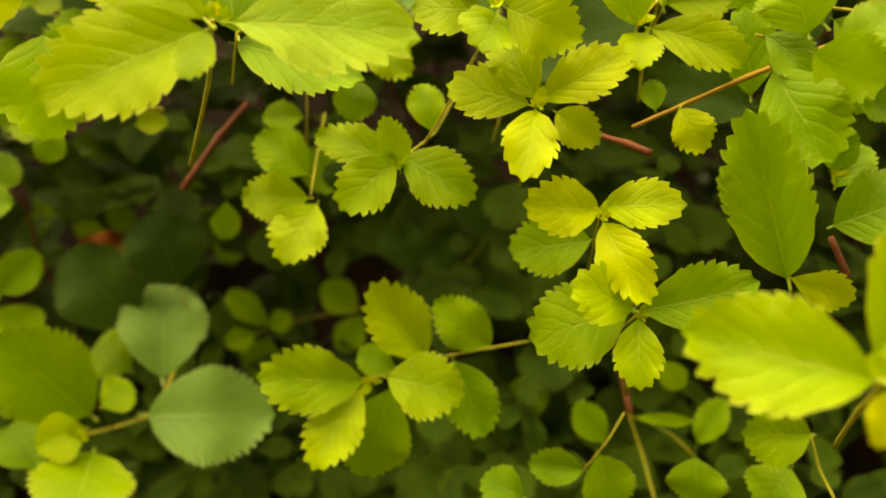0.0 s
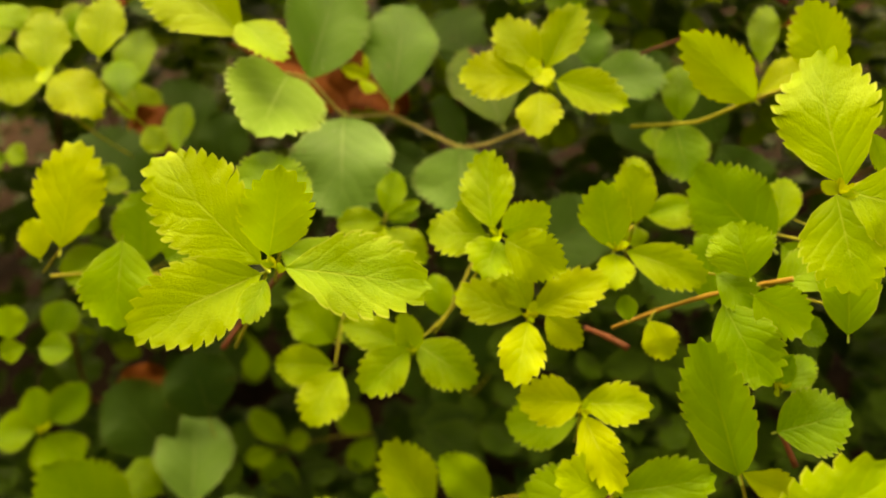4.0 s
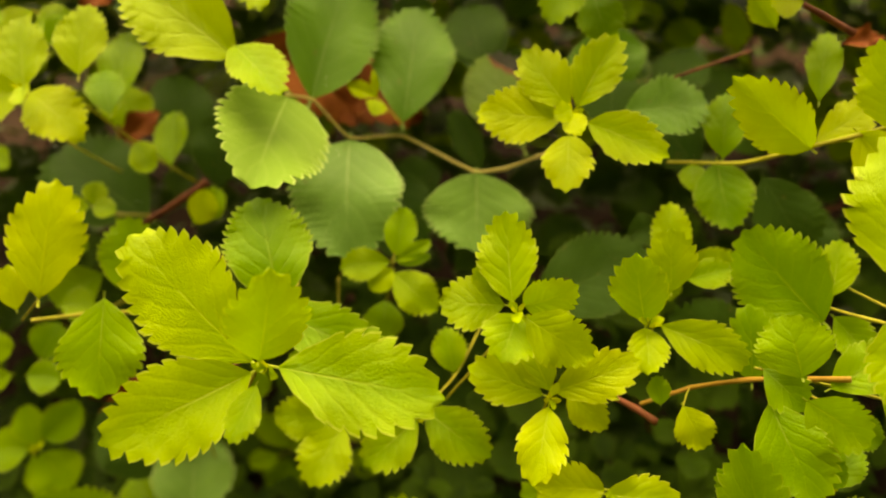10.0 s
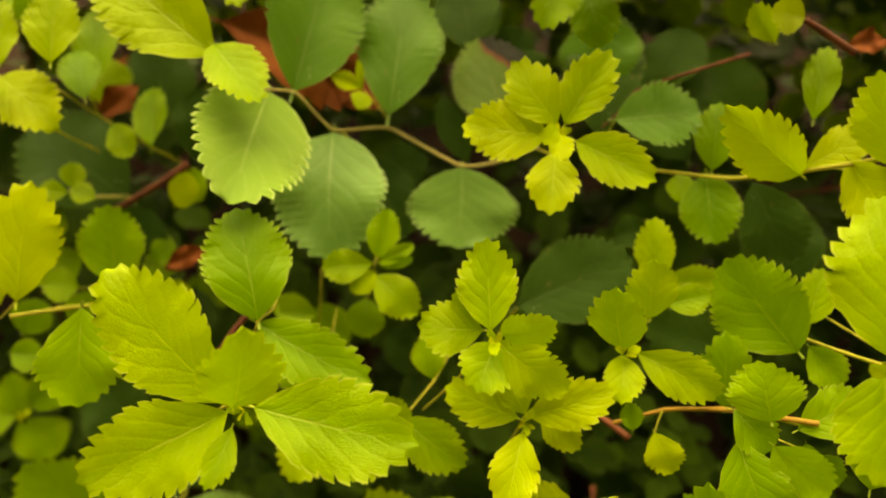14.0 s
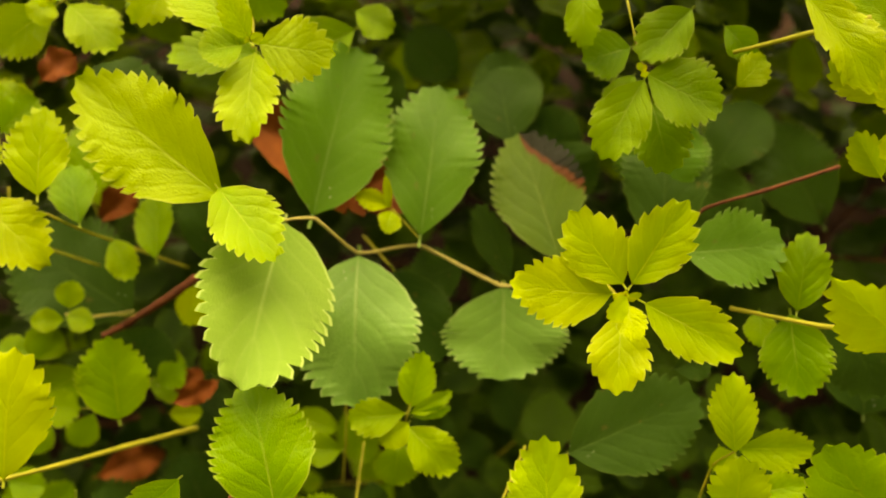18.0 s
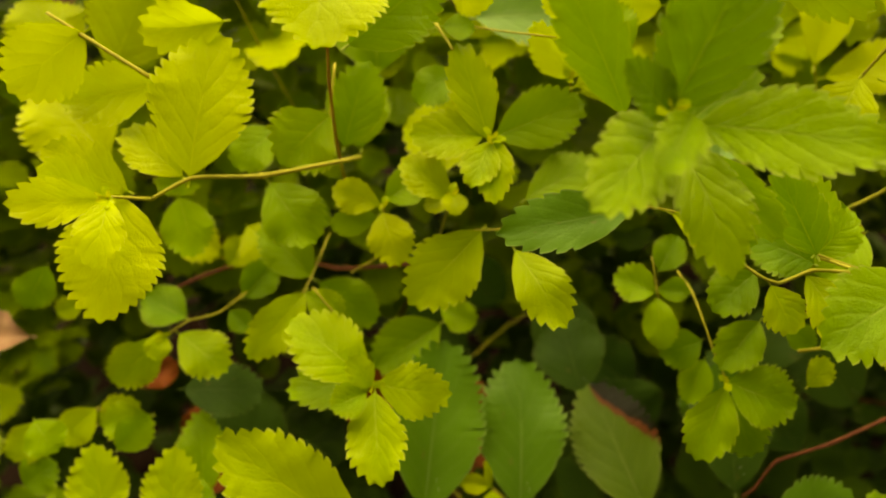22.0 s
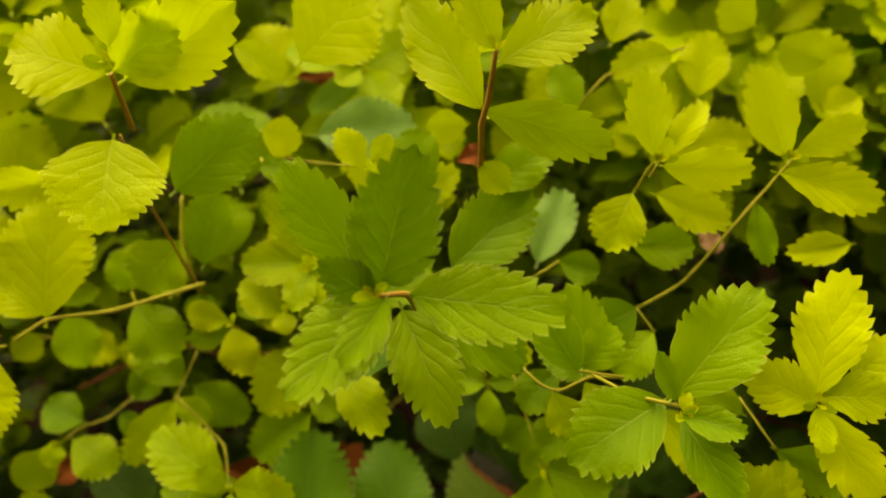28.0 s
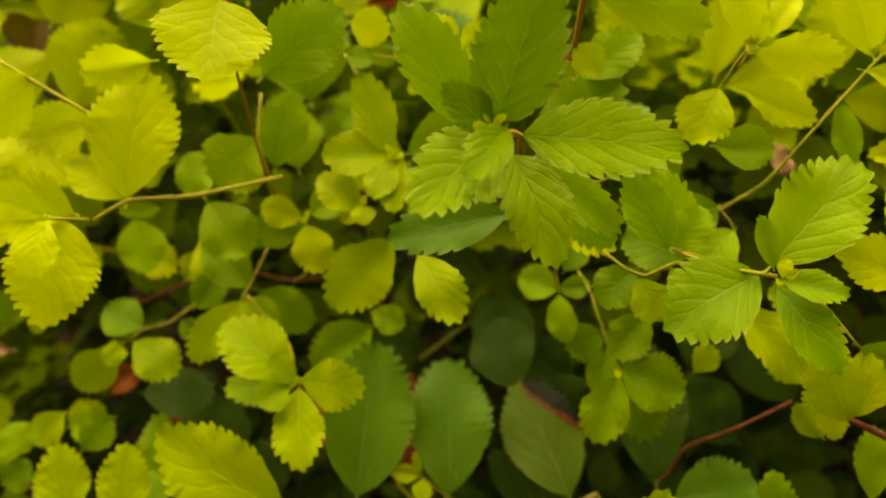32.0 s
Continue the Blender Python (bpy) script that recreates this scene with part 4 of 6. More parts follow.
bud(s_j1, (-203.4, 196.0, 324.5), 8.0, 0.4)
leaf(s_j1, "g", (-205.1, 198.6, 322.9), (-210.1, 212.5, 337.1), 16.3, 10)
leaf(s_j1, "g", (-200.9, 200.7, 325.0), (-182.9, 214.5, 338.5), 18.9, 12)
leaf(s_j1, "g", (-207.9, 197.0, 321.4), (-229.3, 194.7, 319.5), 20.9, 5)
leaf(s_j1, "g", (-202.1, 195.6, 319.9), (-188.5, 183.0, 306.8), 25.3, -23)
leaf(s_j1, "g", (-206.3, 194.5, 318.8), (-202.8, 180.5, 304.6), 11.5, -26)
leaf(s_j1, "g", (-198.5, 205.0, 386.2), (-201.6, 215.7, 397.0), 15.4, 19)
leaf(s_j1, "g", (-185.6, 202.8, 383.6), (-170.2, 202.4, 382.9), 14.9, 2)
leaf(s_j1, "g", (-192.0, 202.6, 383.5), (-203.4, 200.4, 381.5), 11.5, -14)
s_j10 = shoot("deep green shaded shrub leaves low inside the shrub", (-120.5, 209.3, 328.9))
stem(s_j10, "green", 0.49, (-121.4, 205.7, 325.3), (-118.2, 198.8, 304.1))
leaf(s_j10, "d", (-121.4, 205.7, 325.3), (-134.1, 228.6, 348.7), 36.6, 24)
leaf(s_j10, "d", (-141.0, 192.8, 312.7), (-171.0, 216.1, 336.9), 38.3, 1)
leaf(s_j10, "g", (-98.2, 232.9, 352.2), (-99.1, 220.7, 339.9), 13.6, -25)
s_rc1 = shoot("yellow-green shrub shoot with broad saw-toothed leaves", (-78.1, 296.1, 532.4))
stem(s_rc1, "green", 0.46, (-78.0, 295.7, 532.2), (-83.6, 314.6, 526.8), (-98.0, 328.9, 539.9))
bud(s_rc1, (-78.1, 294.6, 536.3), 8.0, 3.6)
leaf(s_rc1, "h", (-79.6, 297.5, 533.4), (-103.7, 314.3, 544.3), 22.1, 17)
leaf(s_rc1, "h", (-77.7, 293.9, 537.0), (-83.7, 298.7, 548.6), 9.3, 15)
leaf(s_rc1, "h", (-76.2, 296.6, 532.9), (-52.9, 291.2, 535.9), 18.0, 10)
leaf(s_rc1, "h", (-79.4, 292.6, 536.1), (-90.0, 286.7, 537.8), 12.0, 3)
leaf(s_rc1, "h", (-77.2, 294.5, 531.4), (-74.7, 266.7, 524.5), 19.4, 13)
leaf(s_rc1, "g", (-78.4, 301.6, 524.1), (-107.3, 300.2, 522.3), 15.6, 17)
s_n9 = shoot("yellow-green shrub shoot with broad saw-toothed leaves", (-87.1, 337.9, 525.5))
stem(s_n9, "green", 0.40, (-95.2, 356.9, 532.3), (-100.1, 337.6, 533.4), (-102.8, 331.4, 532.8))
leaf(s_n9, "h", (-102.2, 331.4, 532.8), (-120.8, 310.9, 524.2), 15.9, -13)
leaf(s_n9, "h", (-101.8, 331.4, 532.8), (-88.2, 324.5, 528.4), 11.7, 6)
leaf(s_n9, "g", (-98.3, 339.7, 526.4), (-78.8, 329.9, 514.2), 19.0, 10)
leaf(s_n9, "g", (-100.4, 338.7, 531.7), (-117.7, 354.0, 541.8), 17.6, 6)
leaf(s_n9, "g", (-55.8, 331.2, 509.7), (-80.8, 319.1, 500.7), 22.6, 3)
leaf(s_n9, "g", (-55.6, 336.2, 513.1), (-42.3, 330.5, 509.6), 12.6, -4)
s_n11 = shoot("mid-green shrub shoot with rounded toothed leaves", (-112.4, 360.2, 557.1))
stem(s_n11, "green", 0.30, (-112.4, 360.2, 557.1), (-118.0, 370.1, 551.7))
leaf(s_n11, "g", (-112.4, 360.2, 557.1), (-97.2, 342.7, 545.6), 21.8, -5)
s_n3 = shoot("lime-yellow shrub shoot with finely toothed young leaves", (-74.4, 348.9, 556.5))
stem(s_n3, "green", 0.36, (-73.9, 348.0, 557.9), (-71.4, 349.2, 534.5), (-89.1, 353.0, 512.4))
bud(s_n3, (-73.5, 347.0, 559.6), 6.0, 1.6)
leaf(s_n3, "y", (-74.8, 348.8, 558.4), (-90.6, 354.0, 561.5), 12.2, -15)
leaf(s_n3, "g", (-76.0, 347.7, 554.0), (-92.1, 345.6, 552.0), 10.0, -19)
leaf(s_n3, "y", (-74.0, 346.5, 556.9), (-68.6, 331.8, 546.9), 15.4, 5)
leaf(s_n3, "g", (-73.1, 353.3, 555.5), (-59.0, 359.4, 560.1), 13.3, 0)
s_n6 = shoot("lime-yellow shrub shoot with finely toothed young leaves", (-51.7, 344.9, 567.1))
stem(s_n6, "green", 0.36, (-51.0, 345.2, 566.7), (-55.3, 358.5, 527.1))
bud(s_n6, (-51.6, 342.7, 569.8), 7.0, 1.5)
leaf(s_n6, "y", (-52.0, 344.5, 566.2), (-67.2, 355.5, 573.3), 13.7, -0)
leaf(s_n6, "y", (-51.3, 343.3, 570.2), (-50.5, 334.7, 569.2), 8.3, -7)
leaf(s_n6, "y", (-52.7, 346.6, 565.1), (-59.9, 341.4, 563.8), 7.1, 8)
s_f1 = shoot("lime-yellow shrub shoot with finely toothed young leaves", (-38.6, 360.7, 576.1))
stem(s_f1, "green", 0.43, (-39.0, 354.3, 582.2), (-39.9, 363.1, 551.7))
bud(s_f1, (-39.5, 351.5, 585.1), 9.0, 5.7)
leaf(s_f1, "y", (-39.9, 354.4, 582.2), (-49.2, 375.3, 602.3), 14.6, -6)
leaf(s_f1, "y", (-41.5, 355.2, 582.7), (-64.3, 356.3, 582.8), 15.9, 1)
leaf(s_f1, "y", (-39.4, 351.6, 583.9), (-45.8, 336.8, 579.7), 11.9, 15)
leaf(s_f1, "y", (-38.6, 352.2, 584.4), (-39.0, 332.5, 576.9), 12.9, 21)
leaf(s_f1, "g", (-35.7, 369.1, 568.1), (-5.5, 377.3, 574.6), 20.4, 11)
leaf(s_f1, "g", (-25.8, 354.5, 552.3), (0.0, 364.2, 559.7), 17.7, -12)
leaf(s_f1, "g", (-48.6, 394.8, 573.3), (-63.3, 387.4, 567.8), 15.0, -3)
s_m1 = shoot("yellow-green shrub shoot with broad saw-toothed leaves", (-43.2, 338.5, 556.5))
stem(s_m1, "green", 0.33, (-44.2, 338.7, 556.6), (-35.4, 338.6, 556.8), (-28.3, 339.1, 557.3))
leaf(s_m1, "h", (-42.1, 338.3, 556.4), (-66.1, 319.5, 542.8), 22.9, -9)
s_m2 = shoot("old dark green leaf with a browned edge beside young leaves", (-12.7, 322.6, 579.6))
stem(s_m2, "green", 0.33, (-2.8, 321.5, 587.2), (4.2, 325.0, 583.7), (15.3, 326.2, 578.8))
leaf(s_m2, "h", (-32.6, 324.7, 564.3), (-19.2, 300.8, 557.9), 16.4, 5)
leaf(s_m2, "m", (-2.8, 321.5, 587.2), (-40.7, 313.5, 587.9), 16.6, 1)
s_n2 = shoot("yellow-green shrub shoot with broad saw-toothed leaves", (-101.5, 373.0, 557.9))
stem(s_n2, "green", 0.59, (-88.8, 388.7, 584.1), (-90.5, 374.7, 574.4), (-87.4, 361.6, 559.4))
leaf(s_n2, "h", (-90.5, 374.7, 574.4), (-107.8, 361.7, 565.0), 24.8, -11)
leaf(s_n2, "g", (-87.6, 374.3, 559.7), (-77.4, 392.8, 581.2), 20.1, 3)
leaf(s_n2, "g", (-112.4, 385.6, 557.1), (-128.6, 375.2, 549.4), 17.0, -1)
leaf(s_n2, "g", (-128.3, 341.8, 514.4), (-116.5, 352.9, 522.3), 14.2, 11)
s_e8 = shoot("smooth yellowish stem carrying large lime-green leaves", (-138.6, 342.2, 577.9))
stem(s_e8, "green", 0.73, (-141.6, 338.1, 576.5), (-129.2, 343.0, 580.2), (-109.2, 346.1, 576.8), (-79.8, 356.7, 572.8))
leaf(s_e8, "c", (-130.0, 343.5, 580.5), (-120.4, 378.7, 605.0), 29.0, 9)
leaf(s_e8, "c", (-148.7, 340.4, 577.9), (-169.8, 346.7, 591.3), 17.9, -7)
leaf(s_e8, "c", (-134.0, 346.9, 576.7), (-152.3, 359.5, 584.8), 16.0, 12)
s_n1 = shoot("lime-yellow shoot with a large drooping toothed leaf", (-145.6, 326.1, 592.3))
stem(s_n1, "green", 0.59, (-145.9, 325.8, 592.7), (-137.8, 331.4, 584.5))
bud(s_n1, (-143.7, 322.6, 596.5), 8.0, 5.3)
leaf(s_n1, "c", (-146.6, 325.5, 592.4), (-171.5, 321.9, 595.3), 13.2, -10)
leaf(s_n1, "c", (-141.8, 319.7, 598.2), (-143.5, 301.5, 593.0), 12.6, -10)
leaf(s_n1, "c", (-144.2, 329.2, 588.9), (-148.5, 297.6, 573.2), 26.6, -22)
leaf(s_n1, "c", (-149.4, 330.0, 589.4), (-165.2, 333.1, 597.1), 15.0, -10)
s_n7 = shoot("lime-yellow shrub shoot with finely toothed young leaves", (-146.1, 375.2, 606.5))
stem(s_n7, "green", 0.66, (-168.3, 379.0, 613.0), (-158.4, 373.4, 609.4), (-136.5, 361.3, 601.7))
leaf(s_n7, "c", (-157.6, 374.0, 609.8), (-180.2, 360.4, 599.8), 22.7, -24)
leaf(s_n7, "c", (-140.1, 368.5, 594.4), (-169.7, 364.6, 590.9), 18.8, -8)
leaf(s_n7, "c", (-118.3, 379.4, 608.6), (-143.9, 378.0, 606.9), 16.9, -30)
s_l4 = shoot("deep green shaded shrub leaves low inside the shrub", (3.8, 342.7, 446.1))
stem(s_l4, "green", 0.46, (3.8, 342.7, 446.1), (11.2, 339.5, 432.0))
leaf(s_l4, "d", (3.8, 342.7, 446.1), (-6.5, 373.3, 465.7), 29.8, 2)
s_e5 = shoot("mid-green shrub shoot with rounded toothed leaves", (21.5, 323.3, 534.6))
stem(s_e5, "green", 0.28, (14.9, 333.7, 546.2), (16.2, 324.8, 540.2), (18.9, 318.5, 532.3))
leaf(s_e5, "g", (15.4, 324.1, 539.3), (1.9, 329.3, 542.5), 13.5, 4)
leaf(s_e5, "g", (16.4, 324.8, 539.8), (27.8, 324.9, 540.3), 8.5, 10)
leaf(s_e5, "g", (16.2, 322.5, 538.3), (18.2, 308.2, 528.5), 11.7, 28)
leaf(s_e5, "g", (32.1, 312.9, 526.0), (18.0, 309.0, 523.0), 15.1, -6)
leaf(s_e5, "g", (34.8, 309.7, 517.8), (28.4, 297.3, 509.2), 11.7, 25)
leaf(s_e5, "g", (20.1, 335.4, 535.1), (27.3, 345.2, 542.0), 12.1, -4)
s_e6 = shoot("mid-green shrub shoot with rounded toothed leaves", (40.0, 301.9, 537.8))
stem(s_e6, "green", 0.34, (33.7, 293.8, 534.0), (30.7, 300.9, 537.5), (28.0, 312.5, 541.8), (26.5, 322.5, 542.5), (24.0, 331.1, 541.1))
bud(s_e6, (32.4, 293.1, 535.7), 6.0, 2.4)
leaf(s_e6, "g", (33.2, 292.5, 532.9), (23.2, 273.8, 519.7), 16.6, 9)
leaf(s_e6, "g", (34.1, 293.9, 533.8), (55.3, 286.4, 529.3), 20.0, -3)
leaf(s_e6, "g", (38.3, 294.3, 522.1), (45.0, 277.6, 510.8), 16.8, 13)
leaf(s_e6, "g", (39.5, 316.5, 561.6), (26.1, 307.0, 554.7), 15.2, 16)
leaf(s_e6, "g", (44.5, 309.0, 544.5), (31.7, 296.9, 535.8), 15.2, 17)
leaf(s_e6, "g", (57.4, 313.4, 535.7), (66.1, 306.2, 531.1), 9.4, 17)
s_l5 = shoot("lime-yellow shrub shoot with finely toothed young leaves", (39.0, 308.5, 577.0))
stem(s_l5, "green", 0.53, (24.3, 315.9, 576.3), (31.8, 305.8, 576.8), (37.7, 303.6, 575.5), (46.9, 306.2, 577.6), (57.1, 305.5, 577.3))
leaf(s_l5, "g", (50.9, 309.8, 580.1), (42.7, 330.3, 594.0), 15.1, -20)
leaf(s_l5, "y", (35.4, 303.1, 575.1), (41.6, 291.9, 567.5), 12.4, 9)
leaf(s_l5, "y", (45.3, 305.1, 576.7), (56.6, 286.0, 570.0), 14.3, 11)
leaf(s_l5, "g", (53.5, 314.3, 568.8), (33.4, 320.5, 572.9), 17.8, 6)
leaf(s_l5, "y", (11.0, 324.2, 581.3), (30.8, 314.3, 574.7), 13.7, -6)
s_e12 = shoot("yellow-green shrub shoot with broad saw-toothed leaves", (-148.5, 327.0, 513.6))
stem(s_e12, "green", 0.40, (-145.0, 329.2, 520.0), (-135.7, 333.6, 517.3), (-126.6, 342.2, 517.4))
stem(s_e12, "green", 0.33, (-152.0, 325.5, 517.3), (-145.0, 329.2, 520.0))
bud(s_e12, (-152.9, 323.8, 519.8), 6.0, 3.9)
leaf(s_e12, "h", (-154.0, 324.0, 516.3), (-172.9, 311.9, 507.4), 17.2, -19)
leaf(s_e12, "h", (-148.2, 325.3, 517.3), (-131.4, 313.6, 509.8), 18.0, -20)
leaf(s_e12, "h", (-154.8, 324.2, 520.0), (-154.2, 314.7, 517.1), 9.3, -27)
leaf(s_e12, "g", (-149.2, 335.1, 511.9), (-164.8, 342.5, 516.5), 17.3, 20)
leaf(s_e12, "g", (-133.0, 336.7, 513.4), (-125.3, 330.5, 509.4), 9.4, 4)
leaf(s_e12, "d", (-152.0, 315.7, 492.4), (-121.9, 314.2, 492.2), 19.8, -18)
s_d11 = shoot("mid-green shrub shoot with rounded toothed leaves", (-178.9, 284.0, 481.8))
stem(s_d11, "green", 0.46, (-166.5, 268.5, 475.3), (-167.1, 276.6, 480.8))
leaf(s_d11, "g", (-192.3, 303.5, 487.0), (-196.4, 298.5, 483.5), 10.2, -19)
leaf(s_d11, "g", (-173.8, 294.8, 487.2), (-161.8, 304.8, 494.1), 14.0, 13)
leaf(s_d11, "g", (-201.2, 302.4, 498.3), (-193.2, 292.7, 491.7), 15.8, -17)
leaf(s_d11, "g", (-210.6, 286.6, 475.3), (-198.4, 293.4, 480.0), 16.4, 3)
s_lft = shoot("mid-green shrub shoot with rounded toothed leaves", (-180.9, 327.5, 506.1))
stem(s_lft, "green", 0.33, (-182.7, 308.5, 493.0), (-164.6, 307.8, 487.0))
leaf(s_lft, "g", (-200.3, 352.5, 522.7), (-209.1, 339.7, 513.7), 15.1, -29)
leaf(s_lft, "g", (-151.0, 371.4, 537.1), (-146.0, 353.0, 524.6), 19.1, -16)
leaf(s_lft, "h", (-186.9, 341.0, 515.2), (-197.1, 338.2, 513.0), 9.2, -19)
leaf(s_lft, "h", (-200.0, 304.4, 489.7), (-216.0, 295.0, 482.8), 14.5, -6)
leaf(s_lft, "h", (-182.7, 308.5, 493.0), (-196.3, 299.3, 486.3), 14.2, -1)
leaf(s_lft, "h", (-162.7, 305.8, 491.7), (-181.0, 303.5, 489.6), 15.1, 0)
s_n4 = shoot("lime-yellow shrub shoot with finely toothed young leaves", (-10.6, 378.0, 582.8))
stem(s_n4, "green", 0.40, (-11.7, 378.6, 583.2), (-4.7, 386.7, 552.5))
bud(s_n4, (-12.4, 377.0, 585.7), 7.0, 1.8)
leaf(s_n4, "c", (-11.7, 379.3, 583.7), (-24.3, 388.6, 599.4), 12.7, -34)
leaf(s_n4, "c", (-11.4, 379.3, 583.7), (-6.8, 387.7, 599.2), 10.9, -18)
leaf(s_n4, "c", (-10.1, 377.0, 582.2), (13.8, 384.6, 588.0), 14.9, 5)
leaf(s_n4, "c", (-8.4, 375.5, 581.1), (11.6, 377.1, 582.8), 9.2, 16)
s_o10 = shoot("yellow-green shrub shoot with broad saw-toothed leaves", (-82.3, 361.5, 641.9))
stem(s_o10, "orange", 0.55, (-82.4, 365.6, 639.4), (-85.1, 363.4, 620.9), (-87.7, 366.1, 595.9), (-88.5, 365.4, 571.2), (-87.5, 363.7, 554.2))
leaf(s_o10, "c", (-82.7, 361.3, 641.8), (-84.4, 334.0, 634.4), 30.9, -11)
s_r5 = shoot("green shoot tip with seven sharply toothed leaves standing above the shrub", (-6.8, 306.0, 634.8))
stem(s_r5, "orange", 0.80, (-10.3, 303.6, 641.0), (-8.0, 304.0, 638.8), (-1.7, 306.0, 635.2), (-0.3, 318.7, 595.2))
bud(s_r5, (-8.7, 302.4, 642.6), 9.0, 0.8)
leaf(s_r5, "n", (-7.3, 306.2, 640.3), (4.9, 319.9, 672.6), 21.4, 1)
leaf(s_r5, "v", (-1.1, 305.5, 635.9), (36.5, 296.2, 637.5), 18.2, 4)
leaf(s_r5, "v", (-8.7, 304.9, 635.8), (-28.5, 278.4, 641.2), 18.4, -1)
leaf(s_r5, "v", (-3.7, 305.2, 629.6), (5.3, 278.7, 616.7), 17.0, -4)
leaf(s_r5, "g", (-13.1, 316.5, 628.2), (-29.6, 335.9, 654.8), 16.9, -1)
leaf(s_r5, "n", (-9.3, 302.7, 641.6), (-19.8, 306.2, 653.0), 10.6, 1)
leaf(s_r5, "v", (-5.8, 299.9, 644.3), (-15.5, 282.9, 645.1), 10.3, 2)
leaf(s_r5, "g", (0.4, 312.6, 621.2), (24.9, 295.8, 607.1), 12.0, -2)
s_o8 = shoot("yellow-green shoot tip with folded toothed leaves over the shrub", (62.0, 290.7, 594.0))
stem(s_o8, "green", 0.59, (45.0, 304.4, 586.3), (55.1, 293.7, 592.0), (67.2, 288.1, 594.4))
bud(s_o8, (66.2, 284.6, 598.7), 9.0, 1.5)
leaf(s_o8, "g", (66.0, 290.7, 596.3), (92.0, 312.8, 610.9), 23.5, -9)
leaf(s_o8, "g", (64.2, 291.8, 590.5), (35.4, 277.2, 587.8), 23.7, 11)
leaf(s_o8, "g", (65.2, 283.8, 599.5), (80.7, 277.2, 599.8), 9.0, -9)
leaf(s_o8, "g", (66.9, 285.7, 592.8), (78.0, 261.9, 586.6), 13.5, 11)
leaf(s_o8, "g", (64.9, 288.2, 598.6), (60.9, 297.9, 609.5), 6.3, -8)
s_o9 = shoot("yellow-green shoot tip with upright leaves beside another shoot", (105.1, 288.0, 589.2))
stem(s_o9, "green", 0.53, (105.2, 288.3, 588.4), (100.1, 299.4, 584.1), (98.2, 309.6, 579.0))
bud(s_o9, (103.7, 286.4, 593.1), 9.0, 3.1)
leaf(s_o9, "c", (105.4, 289.6, 589.2), (117.2, 318.0, 608.7), 19.0, -37)
leaf(s_o9, "c", (106.9, 289.5, 589.1), (126.8, 288.2, 587.6), 14.2, -7)
leaf(s_o9, "c", (104.4, 288.4, 588.4), (85.4, 297.2, 595.2), 15.4, -8)
leaf(s_o9, "c", (105.8, 287.0, 587.4), (115.6, 262.2, 579.6), 15.6, 30)
leaf(s_o9, "c", (102.8, 285.2, 592.3), (102.9, 272.9, 589.9), 6.8, 36)
s_p10 = shoot("pale green shrub shoot with broad toothed leaves", (36.3, 308.2, 590.4))
stem(s_p10, "green", 0.40, (42.8, 303.2, 589.4), (56.0, 303.2, 582.7))
leaf(s_p10, "g", (42.3, 303.2, 589.5), (31.7, 321.3, 603.7), 14.4, -20)
leaf(s_p10, "g", (44.5, 306.1, 585.4), (55.5, 315.2, 591.8), 13.4, 4)
leaf(s_p10, "g", (15.5, 320.2, 597.2), (26.5, 306.6, 586.4), 14.8, 22)
s_o3 = shoot("pale green shrub shoot with broad toothed leaves", (23.5, 359.6, 647.0))
stem(s_o3, "orange", 0.90, (25.5, 358.3, 662.6), (23.3, 358.1, 647.6), (20.9, 357.9, 637.5), (19.7, 359.5, 614.0))
bud(s_o3, (25.3, 357.3, 664.3), 10.0, 1.2)
leaf(s_o3, "y", (21.3, 361.1, 639.8), (3.2, 392.5, 656.0), 19.7, -19)
leaf(s_o3, "y", (25.5, 358.3, 662.6), (18.1, 371.0, 677.8), 11.6, -15)
leaf(s_o3, "y", (26.5, 359.8, 657.5), (53.3, 370.8, 659.9), 17.2, 1)
leaf(s_o3, "h", (22.1, 361.0, 639.8), (57.8, 352.4, 628.2), 16.2, 24)
leaf(s_o3, "y", (20.0, 359.0, 619.8), (27.5, 351.3, 614.4), 10.2, 16)
s_o1 = shoot("bright lime shoot tip with broad overlapping leaves on an orange stem", (-81.7, 379.4, 651.7))
stem(s_o1, "orange", 0.90, (-82.7, 378.8, 650.5), (-86.8, 380.4, 626.9))
bud(s_o1, (-79.9, 376.4, 656.3), 10.0, 2.8)
leaf(s_o1, "c", (-84.3, 379.0, 650.6), (-111.9, 387.7, 656.3), 24.5, 1)
leaf(s_o1, "c", (-81.8, 379.4, 650.9), (-62.7, 389.8, 658.8), 19.5, 32)
leaf(s_o1, "c", (-78.6, 378.5, 660.2), (-78.6, 390.0, 673.4), 9.4, 20)
leaf(s_o1, "c", (-80.9, 381.2, 646.1), (-44.8, 391.8, 660.7), 24.5, 30)
s_mid25 = shoot("lime-yellow shrub shoot with finely toothed young leaves", (-41.6, 398.5, 604.5))
stem(s_mid25, "green", 0.40, (-49.5, 377.4, 596.7), (-55.2, 389.2, 598.9))
leaf(s_mid25, "c", (-59.3, 417.6, 625.5), (-41.3, 407.6, 618.7), 11.9, 12)
leaf(s_mid25, "c", (-36.9, 411.4, 621.5), (-11.3, 428.4, 634.3), 33.8, 4)
leaf(s_mid25, "g", (-81.3, 374.0, 603.4), (-52.7, 390.8, 616.2), 24.6, 19)
leaf(s_mid25, "b", (-40.3, 415.0, 580.9), (-1.7, 414.6, 581.4), 24.0, -2)
leaf(s_mid25, "c", (17.6, 395.7, 599.0), (3.0, 396.4, 599.2), 12.1, -23)
